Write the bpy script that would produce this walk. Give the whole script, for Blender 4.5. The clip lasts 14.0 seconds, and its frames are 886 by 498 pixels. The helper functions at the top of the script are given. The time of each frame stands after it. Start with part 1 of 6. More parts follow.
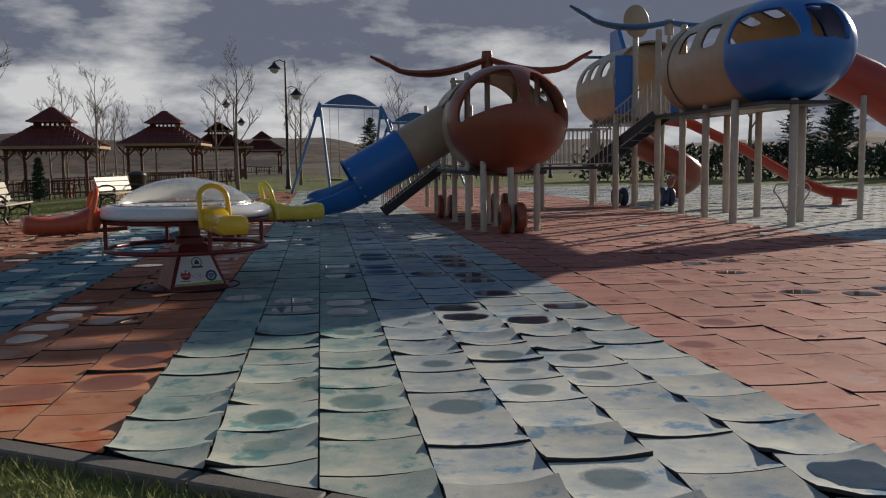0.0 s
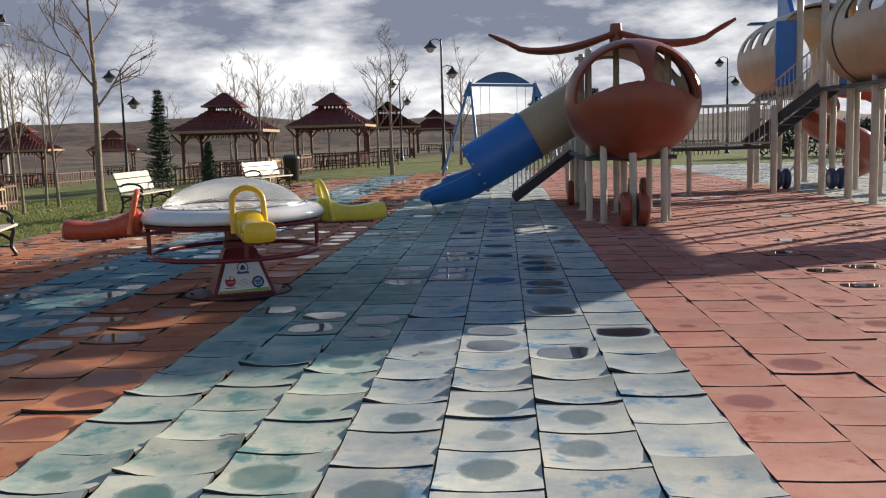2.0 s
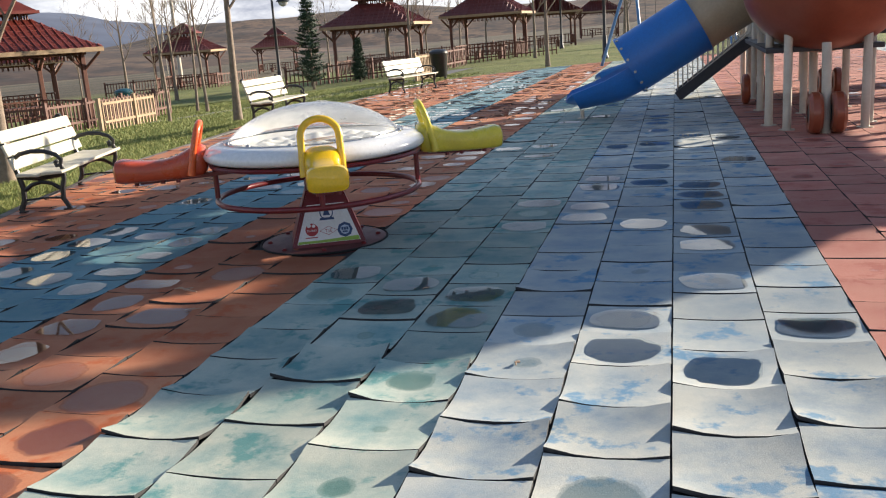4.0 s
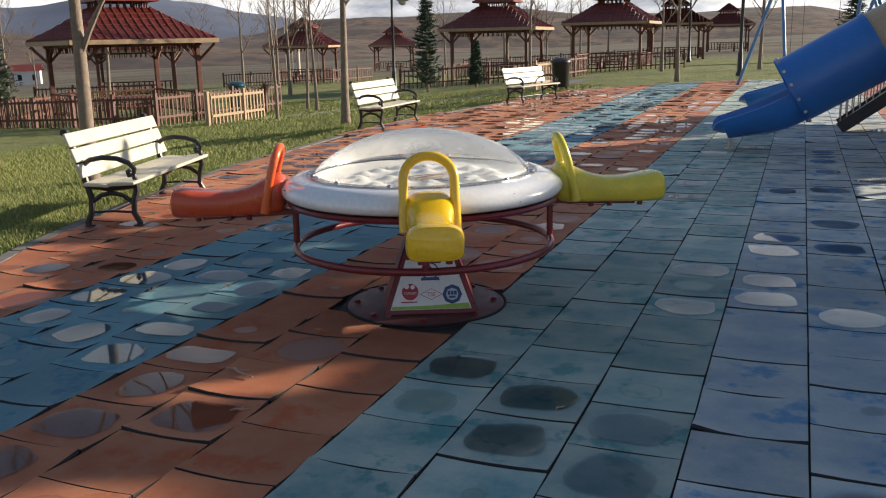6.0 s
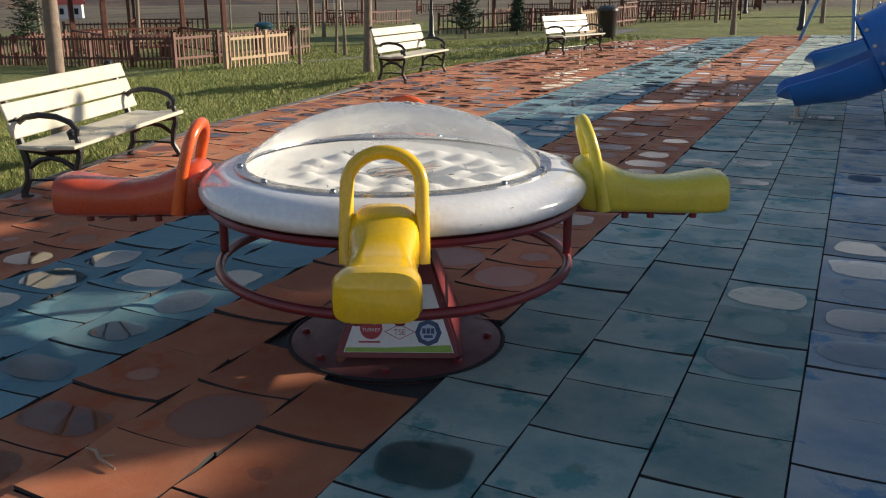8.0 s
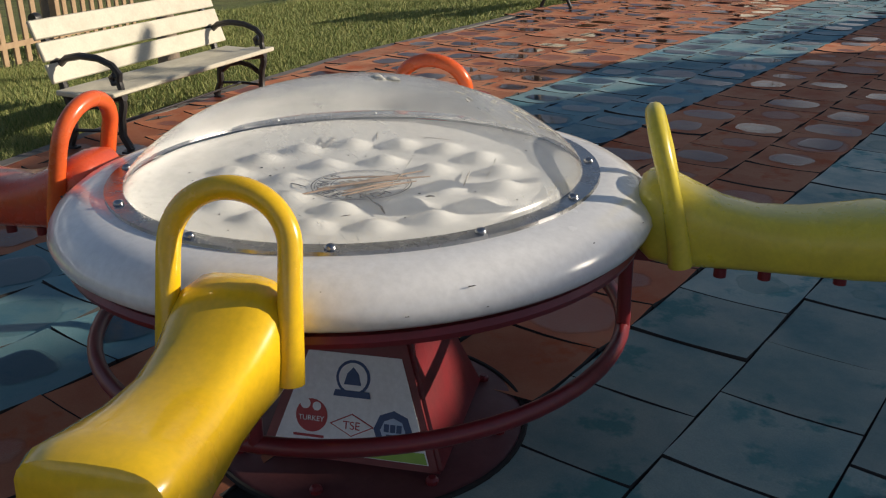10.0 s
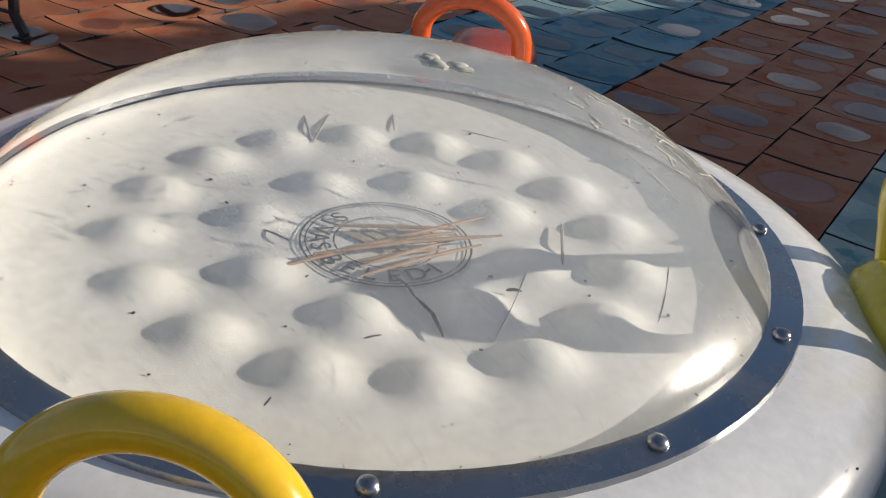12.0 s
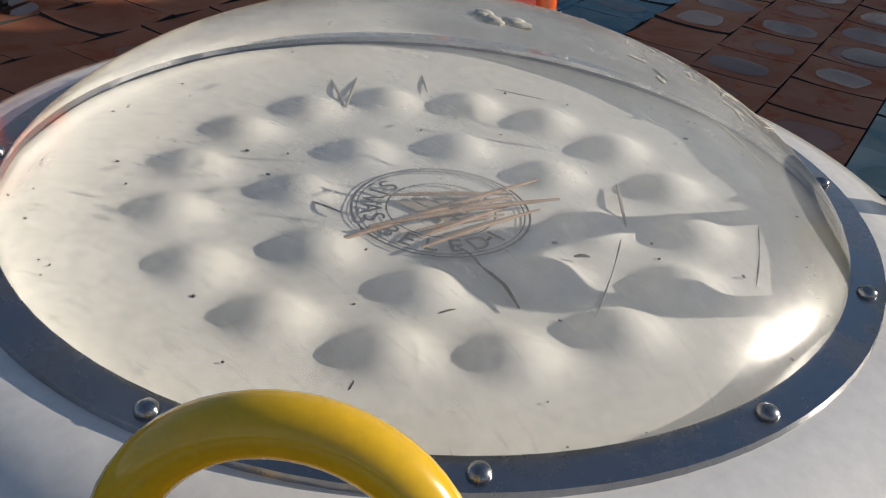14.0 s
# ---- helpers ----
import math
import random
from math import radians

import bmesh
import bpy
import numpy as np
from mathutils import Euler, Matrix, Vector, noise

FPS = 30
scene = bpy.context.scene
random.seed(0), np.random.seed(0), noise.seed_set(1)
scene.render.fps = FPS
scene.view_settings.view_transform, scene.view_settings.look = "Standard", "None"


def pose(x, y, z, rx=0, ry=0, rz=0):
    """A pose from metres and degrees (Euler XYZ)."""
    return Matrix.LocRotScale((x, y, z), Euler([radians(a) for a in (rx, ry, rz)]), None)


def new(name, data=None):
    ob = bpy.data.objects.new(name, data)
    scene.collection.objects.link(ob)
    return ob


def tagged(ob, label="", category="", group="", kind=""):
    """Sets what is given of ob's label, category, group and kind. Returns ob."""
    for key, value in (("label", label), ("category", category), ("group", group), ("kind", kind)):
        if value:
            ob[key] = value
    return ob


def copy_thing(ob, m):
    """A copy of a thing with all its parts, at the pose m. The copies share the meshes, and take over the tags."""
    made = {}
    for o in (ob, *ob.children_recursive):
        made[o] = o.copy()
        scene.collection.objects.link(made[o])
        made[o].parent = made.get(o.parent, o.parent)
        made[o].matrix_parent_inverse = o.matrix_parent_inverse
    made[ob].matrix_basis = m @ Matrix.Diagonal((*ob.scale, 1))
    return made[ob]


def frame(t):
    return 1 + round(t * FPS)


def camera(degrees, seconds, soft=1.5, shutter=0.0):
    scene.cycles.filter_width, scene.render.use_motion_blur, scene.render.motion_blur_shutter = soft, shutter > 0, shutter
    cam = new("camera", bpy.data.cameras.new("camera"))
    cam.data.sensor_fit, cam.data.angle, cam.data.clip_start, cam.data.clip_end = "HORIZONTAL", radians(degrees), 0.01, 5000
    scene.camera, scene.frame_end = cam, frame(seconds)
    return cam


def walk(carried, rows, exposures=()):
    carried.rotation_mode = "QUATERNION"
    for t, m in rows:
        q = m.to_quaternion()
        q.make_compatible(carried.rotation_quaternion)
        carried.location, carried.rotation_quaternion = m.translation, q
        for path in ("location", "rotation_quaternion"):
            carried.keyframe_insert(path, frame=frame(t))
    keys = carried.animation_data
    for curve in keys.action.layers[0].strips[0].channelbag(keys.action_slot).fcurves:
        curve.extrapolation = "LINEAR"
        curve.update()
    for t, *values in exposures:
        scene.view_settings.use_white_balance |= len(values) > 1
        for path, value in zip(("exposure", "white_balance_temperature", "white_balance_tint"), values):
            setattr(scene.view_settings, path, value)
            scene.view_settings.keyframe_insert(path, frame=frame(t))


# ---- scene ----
cam = camera(52.7, 14.0, 1.15)
METRES, EYE, TILT, LEAN, TURN = 10.45, 1.30, 0.0, 0.0, -6.7
EXPOSURES = [(0.0, -0.25, 6300, 10), (0.5, 0.25, 6300, 10), (1.0, 0.38, 6330, 10), (1.5, 0.48, 6350, 10), (2.0, 0.60, 6330, 10), (4.5, 1.22, 6400, 10), (5.2, 0.86, 6450, 10), (7.5, 0.75, 6500, 10), (10.0, 0.18, 6450, 10), (11.5, 0.27, 6250, 10), (12.5, 0.18, 6250, 10), (14.0, 0.04, 6300, 10)]
ROWS = [
    (0.0, 0.0, 0.0, 0.0, -0.07, -5.68, 0.69),
    (0.5, 0.0301, 0.0282, 0.0054, 2.54, -7.38, 0.63),
    (1.0, 0.0716, 0.0526, 0.0091, 2.85, -9.65, 0.46),
    (1.5, 0.0949, 0.0746, 0.0114, 6.19, -8.97, 0.38),
    (2.0, 0.1065, 0.1125, 0.016, 11.51, -7.04, 1.66),
    (4.5, 0.0939, 0.3338, 0.0333, 25.32, -14.6, 2.41),
    (5.0, 0.0647, 0.3659, 0.0351, 28.85, -13.47, 0.71),
    (5.5, 0.0421, 0.3967, 0.0353, 28.7, -13.37, 1.12),
    (6.0, 0.0178, 0.4351, 0.0367, 29.11, -13.12, 1.26),
    (6.5, -0.008, 0.4623, 0.0372, 28.56, -11.96, 0.36),
    (7.0, -0.0254, 0.4949, 0.0379, 27.31, -12.33, 0.92),
    (7.5, -0.0267, 0.5374, 0.037, 29.66, -14.65, 0.14),
    (10.0, -0.0631, 0.7431, 0.0318, 44.94, -21.34, 0.83),
    (10.5, -0.0802, 0.7766, 0.0311, 51.17, -22.89, -0.19),
    (11.0, -0.1126, 0.7935, 0.024, 46.87, -26.04, -1.82),
    (11.5, -0.1463, 0.8031, 0.025, 41.03, -29.98, -3.52),
    (12.0, -0.1636, 0.8043, 0.0282, 42.49, -29.05, -5.83),
    (12.5, -0.1711, 0.8044, 0.0318, 45.6, -27.56, -6.26),
    (13.0, -0.1785, 0.805, 0.031, 46.27, -29.87, -4.56),
    (13.5, -0.1832, 0.8061, 0.0292, 42.16, -32.31, -4.79),
    (14.0, -0.1772, 0.8005, 0.025, 40.18, -31.41, -4.76),
]
walk(cam, [(t, pose(0, 0, EYE, TILT, LEAN, TURN) @ pose(METRES * x, METRES * y, METRES * z, 90 + pitch, roll, yaw)) for t, x, y, z, yaw, pitch, roll in ROWS],
     EXPOSURES)

# ---- world, sun ----
SUN_AZ, SUN_EL = 41.5, 16.2           # degrees from +x towards +y, and above the horizon
sun_way = Vector((math.cos(radians(SUN_AZ)) * math.cos(radians(SUN_EL)), math.sin(radians(SUN_AZ)) * math.cos(radians(SUN_EL)), math.sin(radians(SUN_EL))))
sun = new("sun", bpy.data.lights.new("sun", "SUN"))
sun.data.energy, sun.data.angle, sun.data.color = 5.0, radians(0.6), (1.0, 0.87, 0.70)
sun.matrix_world = Matrix.Translation((30, 24, 30)) @ sun_way.to_track_quat("Z", "Y").to_matrix().to_4x4()

world = bpy.data.worlds.new("sky")
scene.world = world
world.use_nodes = True
wt = world.node_tree
wt.nodes.clear()


def wn(kind, **kw):
    n = wt.nodes.new(kind)
    for k, v in kw.items():
        n.inputs[k].default_value = v
    return n


sky = wt.nodes.new("ShaderNodeTexSky")
sky.sky_type, sky.sun_disc = "NISHITA", False
sky.dust_density, sky.ozone_density = 0.2, 2.5
sky.sun_elevation, sky.sun_rotation = radians(SUN_EL), radians(90 - SUN_AZ)
sky_gain = wn("ShaderNodeVectorMath")
sky_gain.operation = "SCALE"
sky_gain.inputs["Scale"].default_value = 0.12
wt.links.new(sky.outputs[0], sky_gain.inputs[0])
tc = wn("ShaderNodeTexCoord")
flat = wn("ShaderNodeMapping")
flat.inputs["Scale"].default_value = (1.0, 1.0, 2.6)
wt.links.new(tc.outputs["Generated"], flat.inputs[0])
cn1 = wn("ShaderNodeTexNoise", Scale=3.4, Detail=9.0, Roughness=0.56)
wt.links.new(flat.outputs[0], cn1.inputs["Vector"])
cover = wn("ShaderNodeValToRGB")
cover.color_ramp.elements[0].position, cover.color_ramp.elements[1].position = 0.31, 0.56
low = wn("ShaderNodeSeparateXYZ")
wt.links.new(tc.outputs["Generated"], low.inputs[0])
bank = wn("ShaderNodeMapRange")
for slot, v in (("From Min", 0.03), ("From Max", 0.30), ("To Min", 0.30), ("To Max", 0.0)):
    bank.inputs[slot].default_value = v
wt.links.new(low.outputs[2], bank.inputs["Value"])
banked = wn("ShaderNodeMath")
banked.operation = "ADD"
wt.links.new(cn1.outputs[0], banked.inputs[0])
wt.links.new(bank.outputs[0], banked.inputs[1])
wt.links.new(banked.outputs[0], cover.inputs[0])
flat2 = wn("ShaderNodeMapping")
flat2.inputs["Scale"].default_value = (1.0, 1.0, 3.0)
flat2.inputs["Location"].default_value = (3.1, 1.7, 0.06)
wt.links.new(tc.outputs["Generated"], flat2.inputs[0])
cn2 = wn("ShaderNodeTexNoise", Scale=4.6, Detail=11.0, Roughness=0.57)
wt.links.new(flat2.outputs[0], cn2.inputs["Vector"])
shade = wn("ShaderNodeValToRGB")
shade.color_ramp.elements[0].position, shade.color_ramp.elements[1].position = 0.43, 0.62
shade.color_ramp.elements[0].color, shade.color_ramp.elements[1].color = (0.24, 0.265, 0.345, 1), (1.15, 1.13, 1.10, 1)
sep = wn("ShaderNodeSeparateXYZ")
wt.links.new(tc.outputs["Generated"], sep.inputs[0])
tiers = wn("ShaderNodeValToRGB")
while len(tiers.color_ramp.elements) < 5:
    tiers.color_ramp.elements.new(0.5)
for el, (at, v) in zip(tiers.color_ramp.elements, ((0.02, 0.66), (0.075, 0.62), (0.105, 0.30), (0.20, 0.44), (0.34, 0.58))):
    el.position, el.color = at, (v, v, v, 1)
wt.links.new(sep.outputs[2], tiers.inputs[0])
lift = wn("ShaderNodeMapRange")
for slot, v in (("To Min", -0.24), ("To Max", 0.20)):
    lift.inputs[slot].default_value = v
wt.links.new(tiers.outputs[0], lift.inputs["Value"])
lifted = wn("ShaderNodeMath")
lifted.operation = "ADD"
wt.links.new(cn2.outputs[0], lifted.inputs[0])
wt.links.new(lift.outputs[0], lifted.inputs[1])
wt.links.new(lifted.outputs[0], shade.inputs[0])
mix = wn("ShaderNodeMix")
mix.data_type = "RGBA"
thin = wn("ShaderNodeMapRange")
for slot, v in (("From Min", 0.19), ("From Max", 0.42), ("To Min", 1.0), ("To Max", 0.15)):
    thin.inputs[slot].default_value = v
wt.links.new(sep.outputs[2], thin.inputs["Value"])
cloudy = wn("ShaderNodeMath")
cloudy.operation = "MULTIPLY"
wt.links.new(cover.outputs[0], cloudy.inputs[0])
wt.links.new(thin.outputs[0], cloudy.inputs[1])
wt.links.new(cloudy.outputs[0], mix.inputs["Factor"])
wt.links.new(sky_gain.outputs[0], mix.inputs["A"])
wt.links.new(shade.outputs[0], mix.inputs["B"])
bg = wn("ShaderNodeBackground", Strength=0.63)
wt.links.new(mix.outputs["Result"], bg.inputs[0])
wout = wn("ShaderNodeOutputWorld")
wt.links.new(bg.outputs[0], wout.inputs[0])


# ---- materials ----
def rgba(c):
    return (*c, 1.0)


class Nodes:
    """A short hand for a node tree."""

    def __init__(self, name):
        self.m = bpy.data.materials.new(name)
        self.m.use_nodes = True
        self.t = self.m.node_tree
        self.b = self.t.nodes["Principled BSDF"]

    def n(self, kind, **kw):
        nd = self.t.nodes.new(kind)
        for k, v in kw.items():
            nd.inputs[k].default_value = v
        return nd

    def l(self, a, b):
        self.t.links.new(a, b)

    def noise(self, scale, detail=4.0, rough=0.55, vec=None):
        nd = self.n("ShaderNodeTexNoise", Scale=scale, Detail=detail, Roughness=rough)
        if vec is not None:
            self.l(vec, nd.inputs["Vector"])
        return nd.outputs[0]

    def ramp(self, src, lo, hi, c0=(0, 0, 0), c1=(1, 1, 1)):
        nd = self.n("ShaderNodeValToRGB")
        e = nd.color_ramp.elements
        e[0].position, e[1].position, e[0].color, e[1].color = lo, hi, rgba(c0), rgba(c1)
        self.l(src, nd.inputs[0])
        return nd.outputs[0]

    def mix(self, f, a, b, blend="MIX"):
        nd = self.n("ShaderNodeMix")
        nd.data_type, nd.blend_type = "RGBA", blend
        for s, v in (("Factor", f), ("A", a), ("B", b)):
            if isinstance(v, (int, float)):
                nd.inputs[s].default_value = v
            elif isinstance(v, tuple):
                nd.inputs[s].default_value = rgba(v)
            else:
                self.l(v, nd.inputs[s])
        return nd.outputs["Result"]

    def math(self, op, a, b=0.0):
        nd = self.n("ShaderNodeMath")
        nd.operation = op
        for i, v in enumerate((a, b)):
            if isinstance(v, (int, float)):
                nd.inputs[i].default_value = v
            else:
                self.l(v, nd.inputs[i])
        return nd.outputs[0]

    def bump(self, src, strength, dist=0.02):
        nd = self.n("ShaderNodeBump", Strength=strength, Distance=dist)
        self.l(src, nd.inputs["Height"])
        self.l(nd.outputs[0], self.b.inputs["Normal"])

    def coords(self):
        return self.n("ShaderNodeTexCoord").outputs["Object"]


def paint(name, c, c2=None, rough=0.4, metal=0.0, scale=6.0, fine=60.0, bump=0.08, dist=0.004, coat=0.0, amount=0.7, rvar=0.12):
    """A worn surface: its colour, a second one in patches, fine grain, relief and uneven gloss."""
    k = Nodes(name)
    co = k.coords()
    c2 = c2 or tuple(v * 0.72 for v in c)
    patch = k.ramp(k.noise(scale, 6.0, 0.62, co), 0.42, 0.72)
    grain = k.noise(fine, 4.0, 0.6, co)
    col = k.mix(k.math("MULTIPLY", patch, amount), c, c2)
    col = k.mix(0.35, col, k.ramp(grain, 0.25, 0.75, (0.55, 0.55, 0.55), (1, 1, 1)), "MULTIPLY")
    k.l(col, k.b.inputs["Base Color"])
    k.l(k.math("ADD", rough - rvar / 2, k.math("MULTIPLY", patch, rvar)), k.b.inputs["Roughness"])
    k.b.inputs["Metallic"].default_value = metal
    k.b.inputs["Coat Weight"].default_value = coat
    if bump:
        k.bump(grain, bump, dist)
    return k.m


M = {}
M["white"] = paint("white_plastic", (0.84, 0.84, 0.83), (0.72, 0.71, 0.69), 0.24, scale=3, fine=40, bump=0.02, coat=0.5, amount=0.22)
M["yellow"] = paint("yellow_plastic", (0.84, 0.53, 0.012), (0.70, 0.40, 0.012), 0.26, scale=5, bump=0.03, coat=0.5, amount=0.5)
M["lemon"] = paint("lemon_plastic", (0.72, 0.60, 0.05), (0.54, 0.43, 0.05), 0.32, scale=5, bump=0.04, coat=0.25)
M["handle_orange"] = paint("bright_orange_plastic", (0.80, 0.13, 0.025), (0.64, 0.10, 0.03), 0.28, scale=5, bump=0.04, coat=0.25)
# the saddles are darker and redder than their handles
M["orange"] = paint("dark_red_orange_plastic", (0.60, 0.085, 0.028), (0.46, 0.07, 0.035), 0.32, scale=5, bump=0.04, coat=0.25)
M["redmetal"] = paint("dark_red_painted_steel", (0.19, 0.019, 0.024), (0.115, 0.017, 0.019), 0.36, scale=8, bump=0.06)
M["blue"] = paint("blue_plastic", (0.03, 0.19, 0.58), (0.04, 0.16, 0.46), 0.34, scale=2.5, fine=30, bump=0.04)
M["rust"] = paint("rusty_red_plastic", (0.30, 0.075, 0.035), (0.22, 0.05, 0.025), 0.36, scale=2.0, fine=25, bump=0.05)
M["redslide"] = paint("faded_red_plastic", (0.48, 0.06, 0.035), (0.34, 0.05, 0.035), 0.34, scale=2.0, fine=25, bump=0.04)
M["beige"] = paint("beige_plastic", (0.50, 0.385, 0.25), (0.40, 0.30, 0.19), 0.42, scale=2.0, fine=25, bump=0.05)
M["post"] = paint("cream_painted_steel", (0.60, 0.53, 0.42), (0.45, 0.38, 0.29), 0.42, scale=5, bump=0.05)
M["lightblue"] = paint("light_blue_steel", (0.10, 0.24, 0.45), (0.07, 0.18, 0.36), 0.38, scale=6, bump=0.04)
M["darkmetal"] = paint("dark_steel_edge", (0.035, 0.035, 0.04), (0.07, 0.06, 0.055), 0.5, scale=8, bump=0.1)
M["iron"] = paint("black_cast_iron", (0.016, 0.016, 0.018), (0.045, 0.04, 0.036), 0.42, scale=20, fine=90, bump=0.15)
M["slat"] = paint("cream_painted_wood", (0.62, 0.58, 0.46), (0.48, 0.44, 0.34), 0.5, scale=7, fine=70, bump=0.12)
M["wood"] = paint("reddish_stained_wood", (0.145, 0.05, 0.028), (0.085, 0.032, 0.02), 0.6, scale=5, fine=50, bump=0.15)
M["rawwood"] = paint("weathered_pale_wood", (0.42, 0.29, 0.17), (0.28, 0.18, 0.10), 0.68, scale=6, fine=60, bump=0.18)
M["roof"] = paint("dark_red_roof_sheet", (0.21, 0.042, 0.03), (0.14, 0.03, 0.023), 0.42, scale=3, fine=40, bump=0.06)
M["bark"] = paint("grey_brown_bark", (0.27, 0.21, 0.155), (0.15, 0.11, 0.08), 0.85, scale=12, fine=80, bump=0.5, dist=0.02)
M["steel"] = paint("scratched_stainless_steel", (0.40, 0.41, 0.43), (0.26, 0.27, 0.29), 0.30, 1.0, scale=9, fine=120, bump=0.05, rvar=0.25)
M["concrete"] = paint("weathered_concrete", (0.20, 0.18, 0.155), (0.12, 0.105, 0.09), 0.85, scale=4, fine=50, bump=0.3, dist=0.01)
M["asphalt"] = paint("grey_path", (0.20, 0.195, 0.19), (0.14, 0.135, 0.13), 0.8, scale=1.5, fine=60, bump=0.2)
M["rubber"] = paint("black_rubber", (0.03, 0.03, 0.032), (0.05, 0.048, 0.045), 0.8, scale=8, bump=0.2)
M["leaf"] = paint("dark_conifer_needles", (0.035, 0.065, 0.03), (0.02, 0.04, 0.02), 0.7, scale=9, bump=0)
M["binblue"] = paint("teal_bin_plastic", (0.03, 0.14, 0.17), (0.02, 0.1, 0.13), 0.45, scale=6)
M["twig"] = paint("dry_grass_stem", (0.44, 0.30, 0.20), (0.24, 0.15, 0.10), 0.75, scale=30, bump=0)
M["print"] = paint("grey_ink", (0.045, 0.045, 0.06), (0.09, 0.09, 0.10), 0.6, scale=30, bump=0)
M["paper"] = paint("white_sticker", (0.78, 0.78, 0.77), (0.70, 0.69, 0.66), 0.4, scale=12, bump=0.02)
M["inkred"] = paint("red_ink", (0.42, 0.035, 0.04), None, 0.45, scale=30, bump=0)
M["inkblue"] = paint("navy_ink", (0.035, 0.075, 0.18), None, 0.45, scale=30, bump=0)
M["inkgreen"] = paint("green_ink", (0.28, 0.46, 0.06), None, 0.45, scale=30, bump=0)
M["darktwig"] = paint("dark_twig", (0.06, 0.05, 0.045), None, 0.8, scale=30, bump=0)
M["greytwig"] = paint("grey_twig", (0.36, 0.34, 0.31), None, 0.8, scale=30, bump=0)
M["scratch"] = paint("whitened_scratch", (0.66, 0.64, 0.56), (0.4, 0.38, 0.32), 0.8, scale=60, bump=0)
M["black"] = paint("black_hole", (0.012, 0.012, 0.012), None, 0.9, bump=0)


# ---- helpers of this scene ----
def thing(name, x, y, z, label, category, group="", rz=0.0, kind=""):
    ob = new(name)
    ob.empty_display_size = 0.2
    ob.matrix_basis = pose(x, y, z, 0, 0, rz)
    return tagged(ob, label, category, group, kind)


def part(name, bm, material, parent=None, label="", smooth=True):
    me = bpy.data.meshes.new(name)
    bmesh.ops.recalc_face_normals(bm, faces=bm.faces)
    if smooth:
        for f in bm.faces:
            f.smooth = True
        for e in bm.edges:
            if len(e.link_faces) == 2 and e.calc_face_angle(0.0) > 0.7:
                e.smooth = False
    bm.to_mesh(me)
    bm.free()
    me.materials.append(material)
    ob = new(name, me)
    if parent is not None:
        ob.parent = parent
    if label:
        ob["label"] = label
    return ob


def box(bm, cx, cy, cz, sx, sy, sz, turn=None, bevel=0.0):
    """A box by its centre and sizes, its edges taken off by bevel."""
    m = Matrix.Translation((cx, cy, cz)) @ (turn or Matrix.Identity(4))
    made = bmesh.ops.create_cube(bm, size=1.0, matrix=m @ Matrix.Diagonal((sx, sy, sz, 1)))
    if bevel:
        edges = list({e for v in made["verts"] for e in v.link_edges})
        bmesh.ops.bevel(bm, geom=edges, offset=bevel, segments=1, affect="EDGES")
    return bm


def beam(bm, a, b, w, h, bevel=0.0):
    """A squared bar from a to b."""
    a, b = Vector(a), Vector(b)
    d = b - a
    q = d.to_track_quat("X", "Z").to_matrix().to_4x4()
    c = (a + b) / 2
    return box(bm, c.x, c.y, c.z, d.length, w, h, q, bevel)


def tube(bm, pts, r, seg=10, cap=True, flat=1.0):
    """A round bar along pts; r is one radius or one for each point; flat squashes it upright."""
    pts = [Vector(p) for p in pts]
    rs = r if isinstance(r, (list, tuple)) else [r] * len(pts)
    rings, side = [], None
    closed = (pts[0] - pts[-1]).length < 1e-6
    n = len(pts)
    for i, p in enumerate(pts):
        if closed:
            d = pts[(i + 1) % (n - 1)] - pts[(i - 1) % (n - 1)]
        else:
            d = pts[min(i + 1, n - 1)] - pts[max(i - 1, 0)]
        d.normalize()
        if side is None:
            side = d.cross(Vector((0, 0, 1)))
            if side.length < 1e-3:
                side = Vector((1, 0, 0))
        side = (side - d * side.dot(d)).normalized()
        up = side.cross(d)
        rings.append([bm.verts.new(p + rs[i] * (math.cos(2 * math.pi * k / seg) * side + flat * math.sin(2 * math.pi * k / seg) * up)) for k in range(seg)])
    for i in range(n - 1):
        for k in range(seg):
            bm.faces.new((rings[i][k], rings[i][(k + 1) % seg], rings[i + 1][(k + 1) % seg], rings[i + 1][k]))
    if cap and not closed:
        bm.faces.new(rings[0][::-1])
        bm.faces.new(rings[-1])
    return bm


def lathe(bm, prof, seg=32, m=None):
    """Turns the profile of (radius, height) round z."""
    m = m or Matrix.Identity(4)
    rings = []
    for r, z in prof:
        if r < 1e-5:
            rings.append([bm.verts.new(m @ Vector((0, 0, z)))])
        else:
            rings.append([bm.verts.new(m @ Vector((r * math.cos(2 * math.pi * k / seg), r * math.sin(2 * math.pi * k / seg), z))) for k in range(seg)])
    for a, b in zip(rings, rings[1:]):
        for k in range(seg):
            f = [a[k % len(a)], a[(k + 1) % len(a)], b[(k + 1) % len(b)], b[k % len(b)]]
            f = list(dict.fromkeys(f))
            if len(f) > 2:
                bm.faces.new(f)
    return bm


def arc(cx, cz, r, a0, a1, n, y=0.0):
    """Points of an arc in the xz plane."""
    return [(cx + r * math.cos(radians(a0 + (a1 - a0) * i / n)), y, cz + r * math.sin(radians(a0 + (a1 - a0) * i / n))) for i in range(n + 1)]


